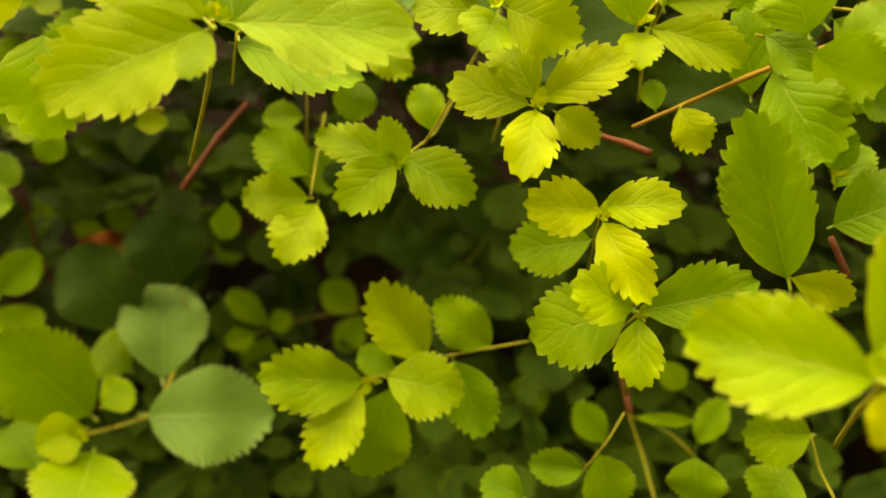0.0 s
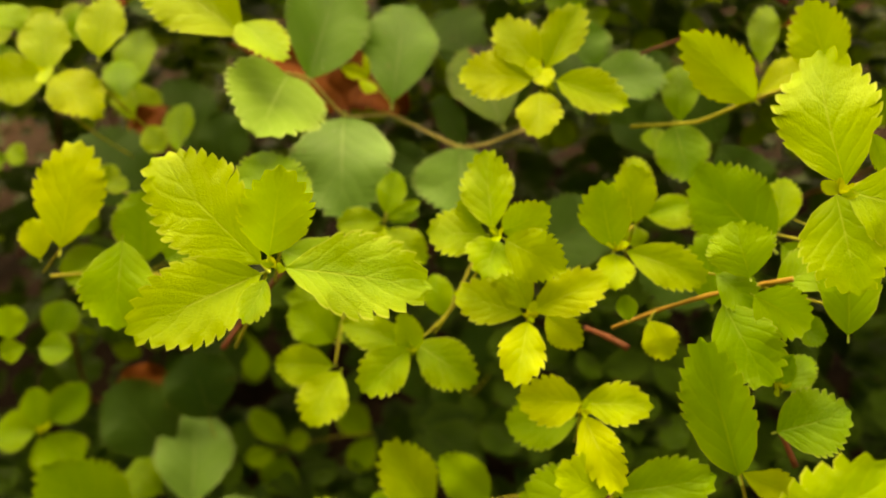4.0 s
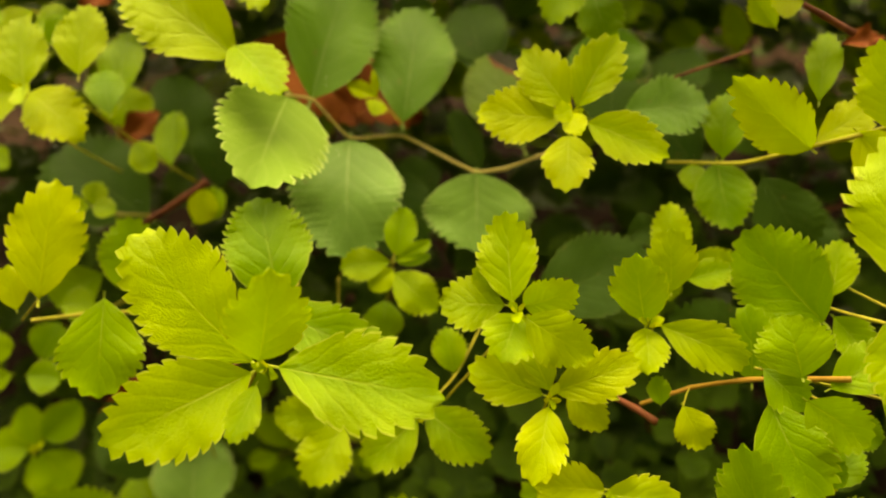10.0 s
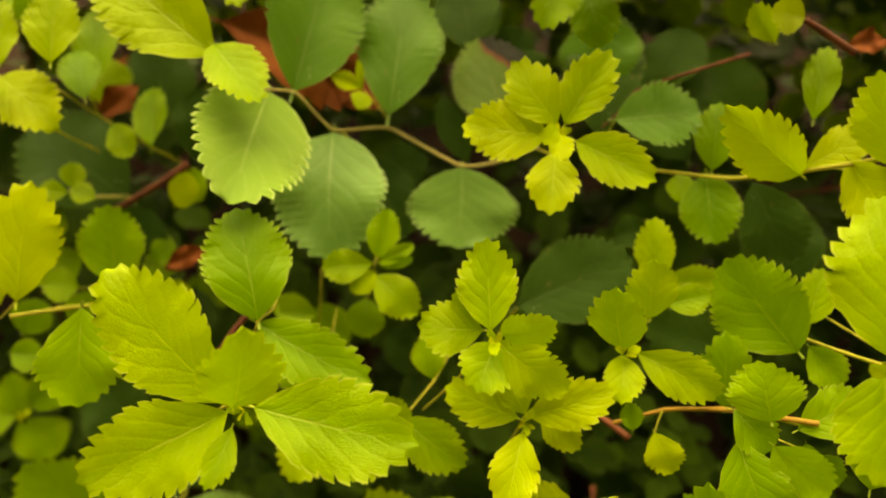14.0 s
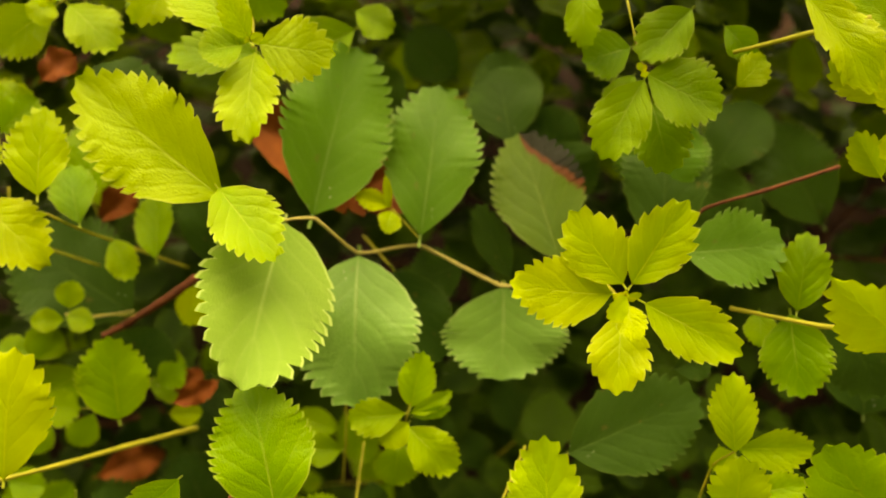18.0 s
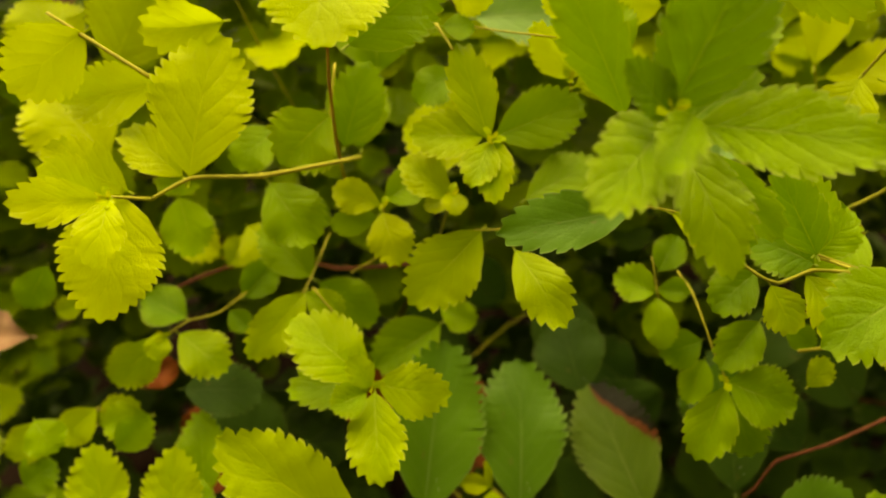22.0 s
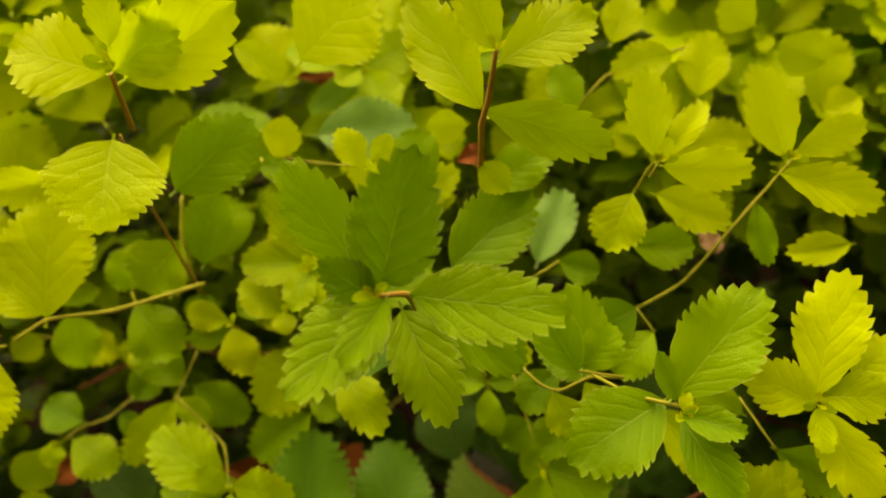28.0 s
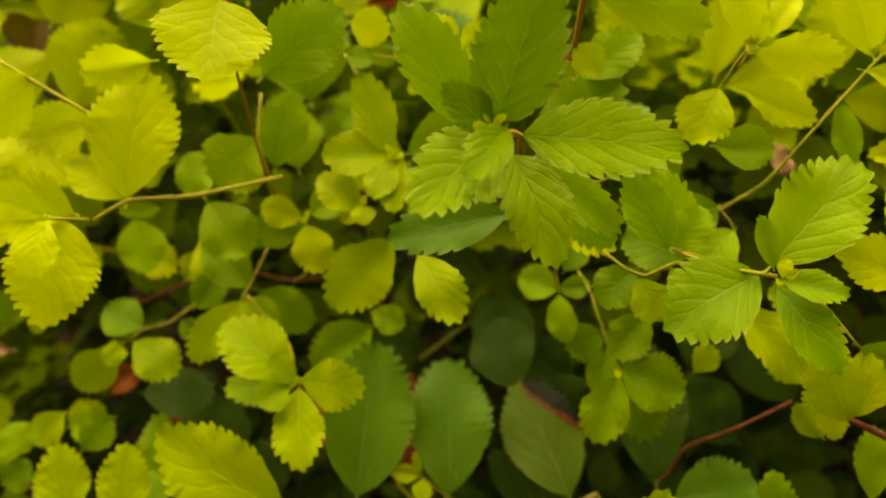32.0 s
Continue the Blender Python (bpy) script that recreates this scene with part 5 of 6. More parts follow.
s_o4 = shoot("lime-yellow shrub shoot with finely toothed young leaves", (69.3, 356.3, 600.0))
stem(s_o4, "green", 0.53, (67.1, 357.7, 596.8), (70.7, 358.2, 609.6), (74.1, 358.8, 616.2))
leaf(s_o4, "c", (66.8, 356.0, 601.8), (57.2, 341.9, 591.4), 17.8, 19)
leaf(s_o4, "c", (74.0, 355.3, 601.4), (96.7, 345.6, 594.9), 14.7, -0)
s_o5 = shoot("lime-yellow shrub shoot with finely toothed young leaves", (72.7, 354.5, 618.6))
stem(s_o5, "green", 0.46, (72.7, 355.0, 618.0), (70.3, 354.4, 611.3))
bud(s_o5, (71.6, 353.1, 621.5), 8.0, 3.4)
leaf(s_o5, "c", (71.1, 355.9, 618.6), (69.7, 374.0, 637.7), 13.3, -30)
leaf(s_o5, "c", (74.5, 355.5, 618.4), (87.9, 367.7, 627.4), 9.0, -20)
leaf(s_o5, "c", (73.4, 353.6, 616.9), (100.0, 350.8, 615.5), 13.5, 22)
leaf(s_o5, "c", (71.5, 352.4, 621.0), (74.2, 354.8, 627.7), 5.0, -22)
s_o6 = shoot("lime-yellow shrub shoot with finely toothed young leaves", (116.6, 354.8, 601.8))
stem(s_o6, "green", 0.59, (116.6, 359.7, 608.4), (103.5, 351.0, 595.7), (84.1, 339.0, 574.3), (69.2, 335.4, 565.2))
bud(s_o6, (113.7, 357.2, 611.5), 8.0, 3.3)
leaf(s_o6, "c", (113.8, 359.2, 608.0), (105.6, 379.8, 628.8), 15.1, -40)
leaf(s_o6, "c", (116.7, 360.4, 608.9), (139.3, 366.4, 613.7), 12.4, 10)
leaf(s_o6, "c", (111.5, 355.8, 605.5), (141.9, 345.1, 598.4), 15.5, 5)
leaf(s_o6, "c", (135.9, 341.7, 583.5), (115.1, 340.7, 582.4), 11.0, 10)
leaf(s_o6, "g", (105.5, 352.3, 596.6), (107.7, 335.3, 584.5), 8.8, 28)
s_k8 = shoot("lime-yellow shrub shoot with finely toothed young leaves", (91.2, 275.6, 533.5))
stem(s_k8, "brown", 1.20, (103.9, 272.6, 532.5), (110.5, 269.7, 530.5), (120.6, 265.1, 527.2))
stem(s_k8, "green", 0.75, (58.4, 303.0, 535.5), (73.2, 300.4, 545.4), (88.5, 301.6, 551.6))
leaf(s_k8, "y", (93.4, 283.2, 539.6), (78.8, 293.5, 546.7), 13.5, -15)
leaf(s_k8, "y", (95.9, 266.2, 546.5), (86.2, 281.0, 564.6), 19.9, -15)
leaf(s_k8, "y", (95.7, 267.4, 547.3), (103.7, 281.9, 559.9), 16.2, -16)
leaf(s_k8, "y", (103.9, 273.0, 532.8), (92.9, 273.5, 533.4), 13.3, -5)
leaf(s_k8, "y", (97.2, 269.9, 525.1), (89.4, 279.9, 531.7), 9.6, -39)
leaf(s_k8, "y", (58.5, 291.4, 534.0), (65.7, 298.9, 538.7), 9.8, 5)
leaf(s_k8, "g", (113.8, 254.0, 508.4), (117.0, 274.7, 521.6), 11.4, -25)
leaf(s_k8, "y", (67.6, 302.2, 558.2), (89.9, 281.5, 544.5), 17.7, -8)
leaf(s_k8, "h", (99.5, 302.3, 546.7), (83.6, 311.4, 552.9), 12.6, -10)
s_l12 = shoot("mid-green shrub shoot with rounded toothed leaves", (-152.1, 230.2, 400.5))
stem(s_l12, "green", 0.40, (-176.9, 227.5, 394.8), (-156.1, 231.1, 396.4), (-134.6, 240.6, 402.0))
leaf(s_l12, "g", (-174.3, 227.7, 400.8), (-158.6, 228.9, 401.1), 15.4, -0)
leaf(s_l12, "g", (-153.4, 227.4, 400.0), (-160.5, 215.9, 392.8), 12.2, -27)
leaf(s_l12, "g", (-132.4, 238.7, 406.6), (-117.0, 239.9, 406.9), 14.5, 2)
leaf(s_l12, "y", (-123.5, 229.7, 400.6), (-110.7, 231.6, 401.4), 10.0, 7)
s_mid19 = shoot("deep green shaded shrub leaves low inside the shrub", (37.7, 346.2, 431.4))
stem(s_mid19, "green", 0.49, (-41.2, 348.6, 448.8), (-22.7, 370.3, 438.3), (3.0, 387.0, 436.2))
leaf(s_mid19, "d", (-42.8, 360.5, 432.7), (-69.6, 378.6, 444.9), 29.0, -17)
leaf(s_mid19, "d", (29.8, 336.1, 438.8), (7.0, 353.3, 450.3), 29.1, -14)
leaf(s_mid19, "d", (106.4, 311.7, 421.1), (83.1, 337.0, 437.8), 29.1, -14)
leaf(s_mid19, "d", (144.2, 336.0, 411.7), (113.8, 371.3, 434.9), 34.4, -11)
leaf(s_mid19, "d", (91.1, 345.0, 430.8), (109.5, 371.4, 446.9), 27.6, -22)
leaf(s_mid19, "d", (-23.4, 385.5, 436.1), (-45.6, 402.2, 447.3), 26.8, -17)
s_jn2 = shoot("mid-green shrub shoot with rounded toothed leaves", (93.9, 151.4, 490.0))
stem(s_jn2, "green", 0.43, (76.6, 157.0, 494.2), (98.9, 156.9, 487.6), (122.2, 156.3, 480.7))
leaf(s_jn2, "g", (78.9, 156.8, 494.0), (89.8, 148.4, 488.0), 12.5, 3)
leaf(s_jn2, "g", (96.6, 153.6, 491.5), (114.3, 162.6, 497.3), 14.0, -14)
leaf(s_jn2, "g", (114.5, 140.3, 488.0), (113.9, 162.7, 507.2), 16.8, -21)
leaf(s_jn2, "g", (102.7, 149.5, 482.4), (112.7, 144.8, 479.0), 9.6, 2)
s_g25 = shoot("mid-green shaded leaves behind a tall shoot tip", (39.7, 345.7, 583.2))
stem(s_g25, "green", 0.40, (8.2, 340.2, 593.3), (26.7, 341.3, 576.0), (43.8, 347.2, 580.7))
stem(s_g25, "green", 0.40, (66.3, 330.0, 574.8), (71.0, 323.4, 570.2), (65.0, 321.0, 556.1))
leaf(s_g25, "g", (8.2, 340.2, 593.3), (35.5, 357.8, 606.6), 23.2, -4)
leaf(s_g25, "g", (21.7, 359.2, 607.3), (43.1, 368.2, 614.3), 15.2, 1)
leaf(s_g25, "b", (38.6, 361.1, 559.7), (51.9, 385.2, 571.2), 16.9, -11)
leaf(s_g25, "g", (43.8, 347.2, 580.7), (56.6, 342.8, 577.8), 11.8, 4)
leaf(s_g25, "g", (66.3, 330.0, 574.8), (50.6, 325.2, 571.1), 16.8, -6)
leaf(s_g25, "g", (68.1, 349.4, 582.7), (88.2, 347.3, 581.7), 15.6, 5)
leaf(s_g25, "g", (71.0, 323.4, 570.2), (57.8, 312.3, 561.9), 16.0, 27)
leaf(s_g25, "g", (4.4, 376.3, 594.6), (-5.3, 389.9, 604.2), 17.4, -10)
s_l25 = shoot("lime-yellow shrub shoot with finely toothed young leaves", (-31.9, 382.1, 607.8))
stem(s_l25, "green", 0.33, (-50.8, 388.9, 612.4), (-45.3, 387.5, 599.1), (-18.0, 379.4, 600.1))
leaf(s_l25, "c", (-50.8, 388.9, 612.4), (-37.8, 384.5, 609.5), 13.6, 17)
leaf(s_l25, "g", (-53.1, 379.2, 605.4), (-43.4, 377.8, 604.5), 8.6, -1)
leaf(s_l25, "c", (-16.8, 369.3, 611.3), (-23.7, 378.7, 620.4), 10.5, 2)
leaf(s_l25, "c", (-13.9, 370.8, 612.4), (-6.9, 375.7, 618.6), 7.2, 16)
leaf(s_l25, "c", (-6.2, 395.2, 593.2), (-16.7, 392.9, 591.4), 10.2, -6)
s_t25 = shoot("bright yellow-green shoot among others at the back", (102.4, 411.0, 596.7))
stem(s_t25, "green", 0.49, (56.0, 399.9, 595.4), (67.6, 409.0, 602.3), (92.0, 414.0, 606.4), (109.8, 420.4, 605.2))
leaf(s_t25, "c", (99.4, 400.4, 596.7), (104.5, 418.9, 610.2), 17.2, -16)
leaf(s_t25, "c", (71.0, 418.4, 609.1), (79.4, 431.5, 618.7), 15.1, -6)
leaf(s_t25, "c", (91.9, 413.2, 605.8), (69.4, 410.2, 603.1), 15.2, -8)
leaf(s_t25, "g", (56.0, 399.9, 595.4), (50.5, 414.5, 605.8), 13.5, -3)
leaf(s_t25, "c", (124.9, 426.4, 603.7), (113.2, 434.5, 609.3), 14.9, -37)
leaf(s_t25, "c", (154.0, 420.9, 588.0), (137.3, 428.0, 592.8), 17.7, -36)
leaf(s_t25, "c", (165.6, 408.9, 579.6), (151.8, 405.0, 576.5), 15.5, 7)
s_b25 = shoot("mid-green shrub shoot with rounded toothed leaves", (102.3, 295.2, 567.8))
stem(s_b25, "green", 0.33, (103.5, 286.4, 555.3), (96.8, 304.5, 555.9))
leaf(s_b25, "g", (103.5, 286.4, 555.3), (125.7, 275.0, 547.6), 17.4, 16)
leaf(s_b25, "c", (118.4, 294.9, 586.4), (131.1, 302.9, 592.5), 13.8, -21)
leaf(s_b25, "g", (83.8, 313.2, 574.3), (93.9, 321.0, 580.1), 10.8, -17)
s_tl19 = shoot("lime-yellow shrub shoot with finely toothed young leaves", (-156.2, 362.7, 507.7))
stem(s_tl19, "green", 0.43, (-182.0, 377.5, 516.1), (-162.5, 372.2, 512.2), (-140.7, 367.3, 502.5))
leaf(s_tl19, "y", (-158.4, 375.2, 513.9), (-142.5, 365.6, 507.4), 16.7, 6)
leaf(s_tl19, "y", (-187.8, 367.8, 510.1), (-176.0, 376.3, 515.2), 14.0, 17)
leaf(s_tl19, "y", (-138.9, 362.7, 505.5), (-130.1, 371.7, 510.9), 13.9, 15)
leaf(s_tl19, "y", (-128.8, 369.6, 521.4), (-117.3, 356.9, 513.0), 21.6, -14)
leaf(s_tl19, "g", (-112.5, 379.7, 503.6), (-104.0, 391.8, 511.0), 16.3, 21)
leaf(s_tl19, "y", (-184.7, 306.6, 483.3), (-169.7, 313.5, 487.2), 14.9, 10)
s_tb2 = shoot("thin reddish-brown bare twig slanting between the leaves", (-139.7, 370.2, 490.5))
stem(s_tb2, "brown", 0.90, (-168.5, 361.7, 488.6), (-153.0, 367.9, 490.9), (-137.7, 374.1, 490.8), (-119.8, 378.3, 489.3))
stem(s_tb2, "brown", 0.80, (-119.8, 378.3, 489.3), (-98.7, 371.8, 487.9), (-77.6, 369.7, 491.9), (-63.7, 370.5, 492.8))
s_tb = shoot("thin reddish-brown bare twig slanting between the leaves", (-73.8, 224.2, 417.5))
stem(s_tb, "brown", 1.32, (-73.8, 224.2, 417.5), (-83.8, 208.9, 412.5), (-94.8, 189.8, 404.5))
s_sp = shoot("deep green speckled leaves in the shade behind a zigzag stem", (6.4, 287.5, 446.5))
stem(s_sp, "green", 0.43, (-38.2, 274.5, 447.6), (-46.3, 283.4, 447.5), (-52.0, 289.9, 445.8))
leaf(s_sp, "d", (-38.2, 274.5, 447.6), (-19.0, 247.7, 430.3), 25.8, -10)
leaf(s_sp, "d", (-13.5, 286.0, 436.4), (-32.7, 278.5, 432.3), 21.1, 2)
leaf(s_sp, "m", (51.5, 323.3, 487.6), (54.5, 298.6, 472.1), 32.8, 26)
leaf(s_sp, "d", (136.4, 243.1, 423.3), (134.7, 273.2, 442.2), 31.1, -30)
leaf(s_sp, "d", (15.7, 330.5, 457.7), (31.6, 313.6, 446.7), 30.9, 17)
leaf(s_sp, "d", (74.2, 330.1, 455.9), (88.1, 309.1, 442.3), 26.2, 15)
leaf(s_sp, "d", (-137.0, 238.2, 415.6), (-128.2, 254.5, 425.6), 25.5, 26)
s_lf2 = shoot("small green leaves and dim leaves between brown twigs", (-135.7, 263.8, 411.4))
stem(s_lf2, "green", 0.40, (-163.0, 315.9, 451.6), (-166.1, 307.6, 442.2), (-161.8, 296.1, 429.3))
stem(s_lf2, "green", 0.33, (-132.5, 246.9, 409.2), (-141.2, 252.4, 418.1), (-141.0, 255.1, 424.8))
leaf(s_lf2, "d", (-118.9, 290.6, 414.9), (-120.1, 318.5, 434.3), 26.1, 17)
leaf(s_lf2, "d", (-135.7, 309.3, 416.0), (-152.1, 341.4, 438.6), 34.1, 4)
leaf(s_lf2, "g", (-176.1, 241.6, 418.5), (-165.0, 250.8, 424.7), 14.1, 10)
leaf(s_lf2, "g", (-119.5, 258.9, 423.4), (-108.5, 272.1, 432.3), 15.2, 1)
leaf(s_lf2, "g", (-159.2, 241.8, 406.2), (-181.0, 231.4, 399.3), 20.7, -12)
leaf(s_lf2, "g", (-132.5, 246.9, 409.2), (-118.9, 243.7, 406.8), 14.8, -7)
leaf(s_lf2, "h", (-163.0, 315.9, 451.6), (-155.2, 299.0, 439.7), 23.9, -25)
leaf(s_lf2, "g", (-188.2, 215.6, 376.3), (-180.4, 228.7, 385.3), 17.9, 16)
leaf(s_lf2, "g", (-80.4, 238.0, 383.8), (-60.0, 235.1, 381.4), 13.4, -8)
leaf(s_lf2, "g", (-59.1, 244.4, 375.7), (-47.0, 227.8, 363.9), 18.8, 2)
s_nr = shoot("large lime-yellow shoot of broad drooping leaves beside others", (103.2, 157.0, 531.5))
stem(s_nr, "green", 0.59, (102.3, 155.6, 528.8), (107.9, 155.0, 533.7), (116.6, 156.2, 542.9))
bud(s_nr, (99.6, 152.0, 530.9), 9.0, 2.7)
leaf(s_nr, "h", (102.9, 156.7, 529.8), (98.8, 189.5, 550.1), 24.9, -38)
leaf(s_nr, "h", (100.5, 154.5, 527.8), (103.8, 131.5, 514.1), 22.8, 42)
leaf(s_nr, "h", (100.8, 151.5, 531.8), (121.3, 137.1, 535.7), 22.2, 28)
leaf(s_nr, "h", (109.7, 166.7, 539.2), (115.0, 158.0, 530.9), 5.7, 36)
s_tl30 = shoot("bright lime-yellow leaves at the back of the shrub", (-122.5, 419.3, 565.8))
stem(s_tl30, "green", 0.46, (-130.9, 437.0, 579.1), (-124.3, 429.9, 561.2), (-112.5, 416.6, 538.6))
leaf(s_tl30, "g", (-77.2, 412.1, 558.6), (-81.6, 440.7, 579.6), 37.4, 6)
leaf(s_tl30, "c", (-175.3, 412.2, 563.0), (-160.8, 441.9, 584.0), 32.8, 35)
leaf(s_tl30, "c", (-177.7, 385.8, 543.9), (-202.7, 406.7, 560.2), 37.7, 21)
leaf(s_tl30, "c", (-183.1, 440.9, 584.3), (-165.8, 463.9, 600.2), 30.4, 30)
leaf(s_tl30, "c", (-130.9, 437.0, 579.1), (-147.5, 460.3, 596.8), 32.7, 5)
leaf(s_tl30, "c", (-102.0, 447.2, 585.2), (-115.9, 473.3, 604.8), 32.9, 10)
leaf(s_tl30, "c", (-39.5, 390.4, 541.0), (-68.2, 395.7, 546.2), 31.0, 3)
leaf(s_tl30, "g", (-84.0, 389.7, 542.5), (-86.7, 410.0, 557.5), 23.4, 6)
leaf(s_tl30, "c", (-191.5, 413.8, 564.9), (-206.0, 433.3, 579.8), 28.1, 22)
leaf(s_tl30, "c", (-55.3, 446.3, 582.5), (-62.9, 465.5, 596.8), 26.5, 13)
s_tr30 = shoot("upright lime-yellow leaves at the back of the shrub", (109.8, 413.6, 556.1))
stem(s_tr30, "green", 0.46, (89.8, 413.1, 558.0), (96.4, 405.9, 540.1), (105.6, 396.6, 520.5))
leaf(s_tr30, "c", (89.8, 413.1, 558.0), (100.0, 444.3, 580.3), 19.3, -15)
leaf(s_tr30, "c", (135.5, 411.3, 554.7), (147.6, 442.4, 576.8), 24.0, -28)
leaf(s_tr30, "c", (94.0, 409.2, 555.0), (134.0, 414.5, 557.1), 21.4, 2)
leaf(s_tr30, "c", (141.8, 404.5, 549.5), (173.5, 399.1, 544.1), 21.2, 23)
leaf(s_tr30, "c", (58.7, 424.6, 567.8), (46.5, 441.8, 580.9), 20.9, -13)
leaf(s_tr30, "c", (111.7, 426.2, 566.6), (116.2, 450.2, 583.9), 21.6, -5)
leaf(s_tr30, "c", (161.8, 422.3, 561.5), (162.0, 448.4, 580.5), 23.8, -16)
leaf(s_tr30, "c", (105.2, 397.8, 533.8), (125.0, 406.6, 539.4), 23.9, -9)
dead_leaf("red", (-107.0, 328.0, 465.9), (-24.3, 315.2, 441.2), 41.8, 0, 60)
dead_leaf("red", (-159.2, 293.0, 436.5), (-142.9, 307.5, 443.7), 12.4, 0, 61)
dead_leaf("red", (-110.8, 223.5, 432.0), (-95.8, 230.8, 436.3), 8.3, 0, 62)
dead_leaf("tan", (-219.2, 342.7, 487.5), (-243.9, 345.7, 488.9), 18.5, 0, 63)
dead_leaf("red", (-55.5, 465.5, 566.3), (-26.2, 468.7, 567.5), 12.6, 0, 64)
dead_leaf("red", (-55.5, 298.2, 166.4), (-7.4, 280.0, 151.4), 36.0, 0, 65)
dead_leaf("red", (-182.9, 223.0, 315.8), (-153.8, 238.6, 316.6), 18.2, 0, 66)
dead_leaf("red", (-169.9, 320.2, 486.3), (-157.2, 328.1, 491.8), 12.7, 0, 67)
dead_leaf("tan", (-210.5, 448.9, 550.4), (-205.5, 482.0, 575.4), 22.1, 0, 68)
dead_leaf("tan", (100.3, 376.2, 556.3), (107.6, 365.0, 548.3), 8.6, 0, 69)
dead_leaf("red", (139.4, 303.2, 498.4), (156.7, 311.0, 497.4), 9.5, 0, 70)
dead_leaf("tan", (196.0, 458.3, 533.2), (240.8, 487.5, 530.5), 16.3, 0, 71)
dead_leaf("red", (12.6, 376.6, 601.5), (22.7, 381.3, 599.0), 8.5, 0, 72)
dead_leaf("red", (-170.5, 311.5, 412.1), (-161.0, 342.9, 427.7), 19.1, 0, 73)
dead_leaf("red", (-121.1, 236.3, 407.7), (-110.9, 244.0, 412.8), 9.7, 0, 74)
dead_leaf("red", (-40.2, 305.1, 466.1), (-61.2, 306.9, 449.5), 21.1, 0, 75)
dead_leaf("red", (-71.7, 545.8, 501.0), (-30.2, 549.5, 501.8), 19.8, 0, 76)
dead_leaf("red", (-12.4, 545.0, 522.5), (-5.3, 530.2, 511.4), 15.7, 0, 77)

# ---- shoots further off, alike in kind ----
rng = random.Random(11)


def scatter(models, count, xs, ys, height, group):
    for k in range(count):
        x, y = rng.uniform(*xs), rng.uniform(*ys)
        z = height(x, y) + rng.uniform(-0.03, 0.02)
        m = Matrix.Translation((x, y, z)) @ Euler((rng.uniform(-0.25, 0.25), rng.uniform(-0.25, 0.25), rng.uniform(0, 6.28))).to_matrix().to_4x4()
        tagged(copy_thing(models[k % len(models)], m), group=group)


def crest(x, y):
    return 0.562 + 0.10 * min(1.0, (y - 0.42) / 0.2) - 0.45 * max(0.0, y - 0.62) - 0.5 * max(0.0, abs(x) - 0.2) ** 2


LIME = [s_r3, s_r2, s_rc1, s_d, s_e, s_f1, s_b, s_o5, s_n3, s_o6]
GREEN = [s_e5, s_n9, s_i, s_gg, s_f]
scatter(LIME, 80, (-0.34, 0.36), (0.44, 0.62), crest, "shoots at the back of the shrub")
scatter(LIME, 22, (0.02, 0.30), (0.43, 0.56), lambda x, y: 0.54, "shoots at the back of the shrub")
scatter(LIME, 22, (-0.34, 0.0), (0.41, 0.52), lambda x, y: 0.495, "shoots at the back of the shrub")
scatter(GREEN + LIME, 34, (-0.48, -0.26), (0.12, 0.5), lambda x, y: 0.36 + 0.36 * (y - 0.15), "shoots at the shrub's side")
scatter(LIME, 14, (0.15, 0.32), (0.27, 0.45), lambda x, y: 0.555, "shoots at the shrub's side")
scatter(GREEN + LIME, 24, (0.17, 0.42), (0.08, 0.45), lambda x, y: 0.40 + 0.42 * (y - 0.1), "shoots at the shrub's side")


def tufts(name, label, count, xs, ys, height, seed, material=CREST, sizes=(0.020, 0.038)):
    """Tufts of young leaves along the crest, past counting."""
    r = random.Random(seed)
    pts, uvs, faces = [], [], []
    forms = [blade(70 + k, 5, 0.26, 0.14, 0.04, 1.12, 1.2, 5) for k in range(3)]
    for k in range(count):
        x, y = r.uniform(*xs), r.uniform(*ys)
        if (x / 0.56) ** 2 + ((y - 0.35) / 0.52) ** 2 > 1.0 + 0.15 * math.sin(9 * x + 5 * y):
            continue
        z = height(x, y) + r.uniform(-0.04, 0.015)
        turn = r.uniform(0, 6.28)
        for j in range(6):
            p, u, f = forms[(k + j) % 3]
            size = r.uniform(*sizes)
            m = Matrix.Translation((x, y, z + 0.004 * j)) @ Euler((r.uniform(-0.2, 0.5), r.uniform(-0.4, 0.4), turn + 1.15 * j + r.uniform(-0.3, 0.3))).to_matrix().to_4x4() @ Matrix.Diagonal((size * r.uniform(0.5, 0.72), size, size, 1))
            n = len(pts)
            pts += [tuple(m @ Vector(q)) for q in p]
            uvs += u
            faces += [tuple(i + n for i in q) for q in f]
    return tagged(new(name, to_mesh(name, pts, uvs, faces, material)), label, "foliage", kind="stuff")


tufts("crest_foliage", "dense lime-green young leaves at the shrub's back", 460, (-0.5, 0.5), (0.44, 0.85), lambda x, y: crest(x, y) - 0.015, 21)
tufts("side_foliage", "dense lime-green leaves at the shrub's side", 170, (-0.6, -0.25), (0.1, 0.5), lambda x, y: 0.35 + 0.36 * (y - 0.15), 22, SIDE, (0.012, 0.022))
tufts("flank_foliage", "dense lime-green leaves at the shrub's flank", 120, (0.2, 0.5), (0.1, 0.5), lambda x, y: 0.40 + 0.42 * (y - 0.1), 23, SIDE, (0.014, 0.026))


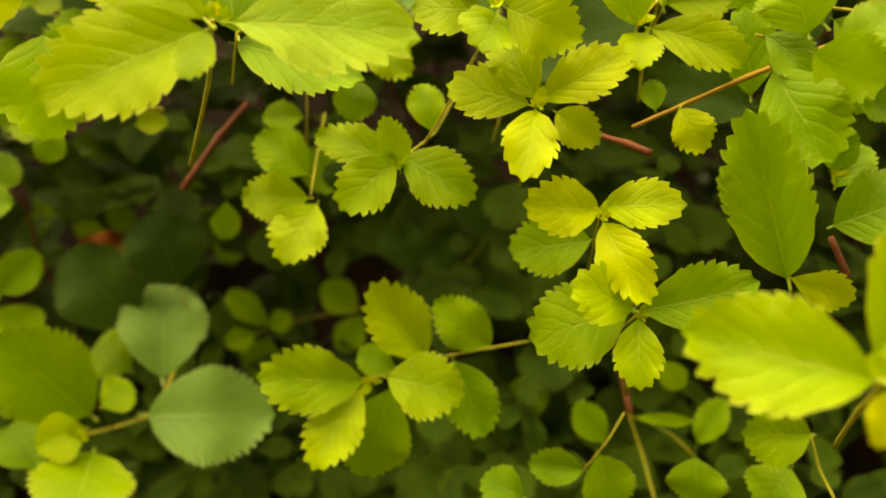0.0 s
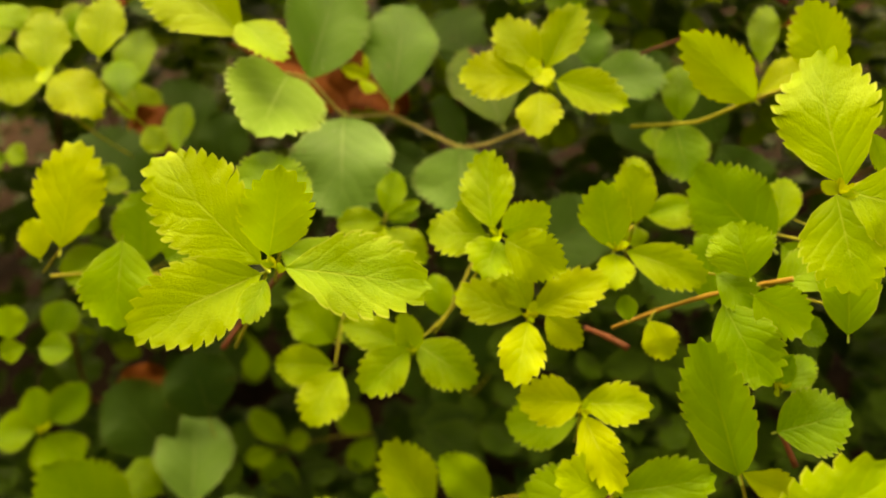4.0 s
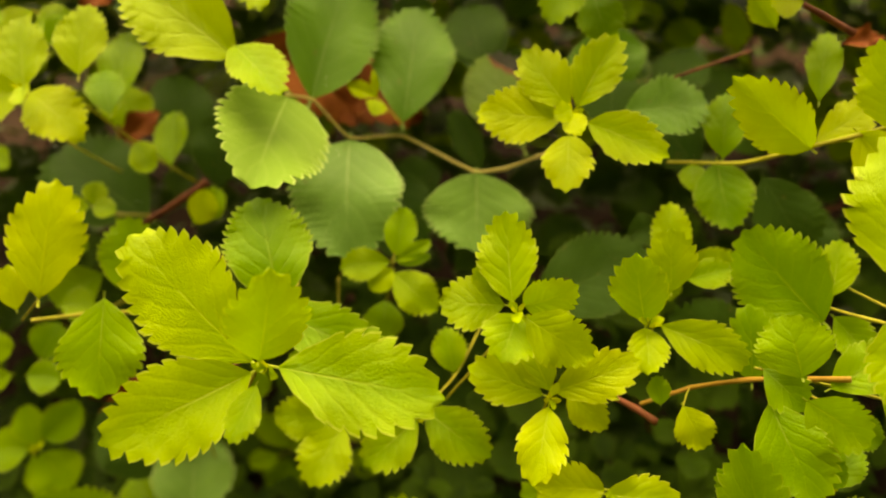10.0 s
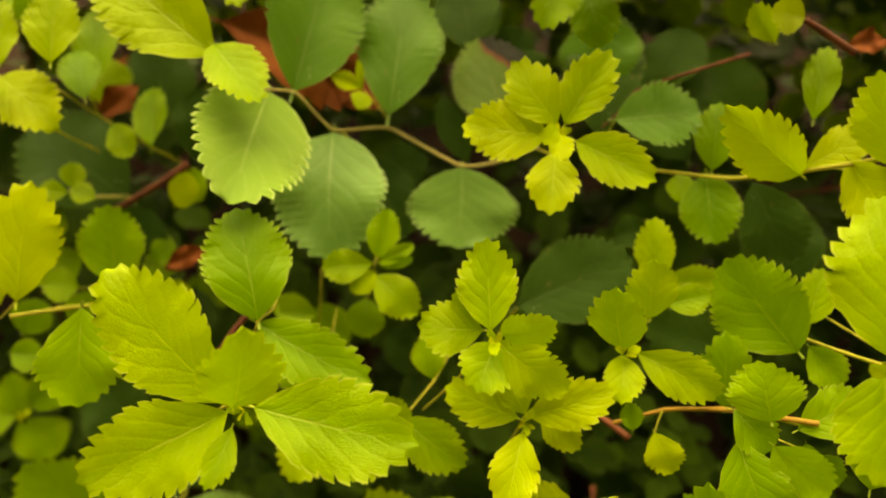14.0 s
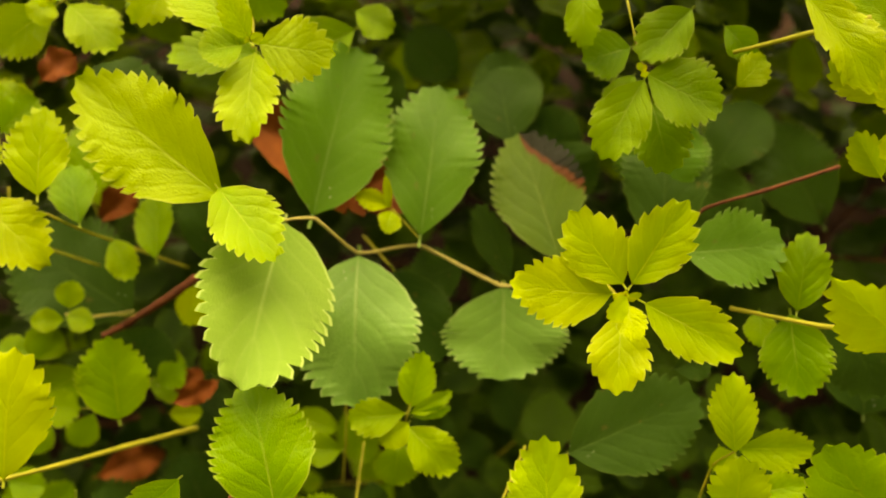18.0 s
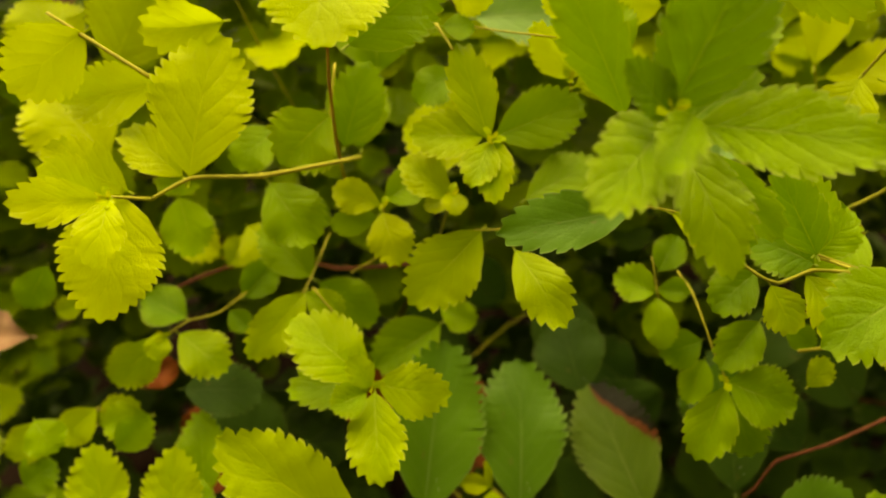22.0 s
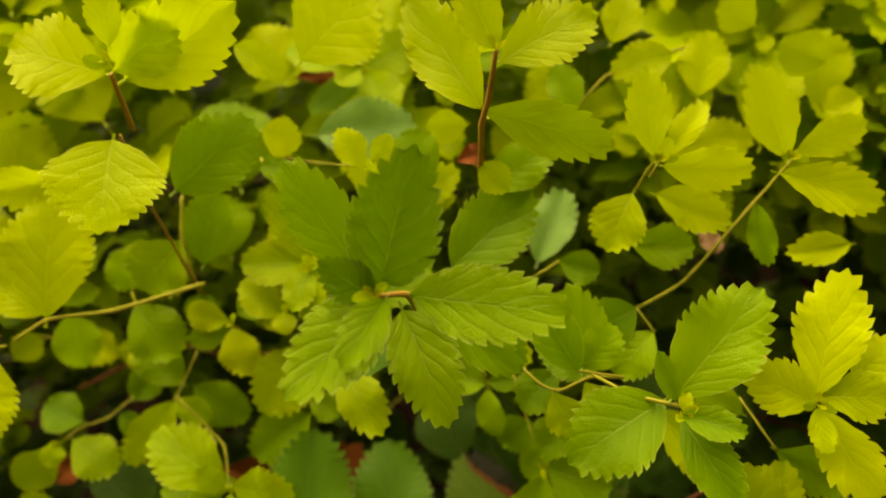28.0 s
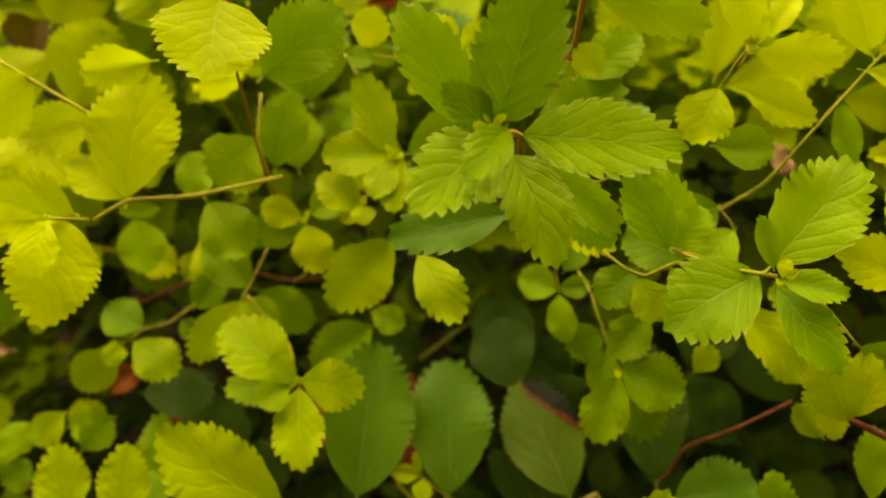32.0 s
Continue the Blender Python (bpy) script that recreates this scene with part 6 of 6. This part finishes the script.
def understorey(name, label, count, xs, ys, low, high, sizes, seed, material):
    """Small leaves in the shade inside the shrub, too many to count."""
    r = random.Random(seed)
    pts, uvs, faces = [], [], []
    forms = [blade(40 + k, 4, 0.2, 0.1, 0.03, 1.08, 1.2, 5) for k in range(3)]
    for k in range(count):
        p, u, f = forms[k % 3]
        x, y = r.uniform(*xs), r.uniform(*ys)
        if (x / 0.54) ** 2 + ((y - 0.34) / 0.52) ** 2 > 1.0 + 0.15 * math.sin(9 * x + 5 * y):
            continue
        top = high(x, y)
        z = low + (top - low) * r.random() ** 0.8
        size = r.uniform(*sizes)
        m = Matrix.Translation((x, y, z)) @ Euler((r.uniform(-0.7, 0.5), r.uniform(-0.5, 0.5), r.uniform(0, 6.28))).to_matrix().to_4x4() @ Matrix.Diagonal((size * r.uniform(0.6, 0.85), size, size, 1))
        n = len(pts)
        pts += [tuple(m @ Vector(q)) for q in p]
        uvs += u
        faces += [tuple(i + n for i in q) for q in f]
    return tagged(new(name, to_mesh(name, pts, uvs, faces, material)), label, "foliage", kind="stuff")


def canopy(x, y):
    """The height up to which the shaded inner leaves reach: a hollow at the front, rising to the crest."""
    if y < 0.28:
        return 0.215 if x < -0.02 else 0.27 + 0.3 * (y - 0.1)
    if y < 0.42:
        return 0.34 if x < -0.1 else 0.33 + 0.2 * (y - 0.28)
    return 0.46


understorey("inner_foliage", "small shaded green leaves inside the shrub", 2600, (-0.45, 0.45), (-0.05, 0.8), GROUND + 0.05, lambda x, y: canopy(x, y), (0.012, 0.028), 5, UNDER_DARKENED)
understorey("low_foliage", "broad green leaves low inside the shrub, coloured dark for shade", 3400, (-0.5, 0.5), (-0.1, 0.8), GROUND + 0.01, lambda x, y: canopy(x, y) - 0.02, (0.022, 0.042), 6, UNDER_DARKENED)
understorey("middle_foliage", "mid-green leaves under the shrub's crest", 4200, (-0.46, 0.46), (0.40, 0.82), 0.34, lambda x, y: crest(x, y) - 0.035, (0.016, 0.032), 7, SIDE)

# twigs inside the shrub
tp, tf = [], []
r2 = random.Random(8)
for k in range(60):
    x, y = r2.uniform(-0.4, 0.4), r2.uniform(0.0, 0.75)
    a = Vector((x, y, GROUND))
    b = Vector((x + r2.uniform(-0.12, 0.12), y + r2.uniform(-0.12, 0.1), canopy(x, y) - r2.uniform(0.0, 0.05)))
    m1 = a.lerp(b, 0.5) + Vector((r2.uniform(-0.03, 0.03), r2.uniform(-0.03, 0.03), 0))
    p, f = tube([a, m1, b], [0.0018, 0.0012, 0.0007], 5)
    n = len(tp)
    tp += p
    tf += [tuple(i + n for i in q) for q in f]
me = bpy.data.meshes.new("inner_twigs")
me.from_pydata(tp, [], tf)
me.materials.append(STEM["brown"])
tagged(new("inner_twigs", me), "thin dark brown twigs inside the shrub", "twigs", kind="stuff")
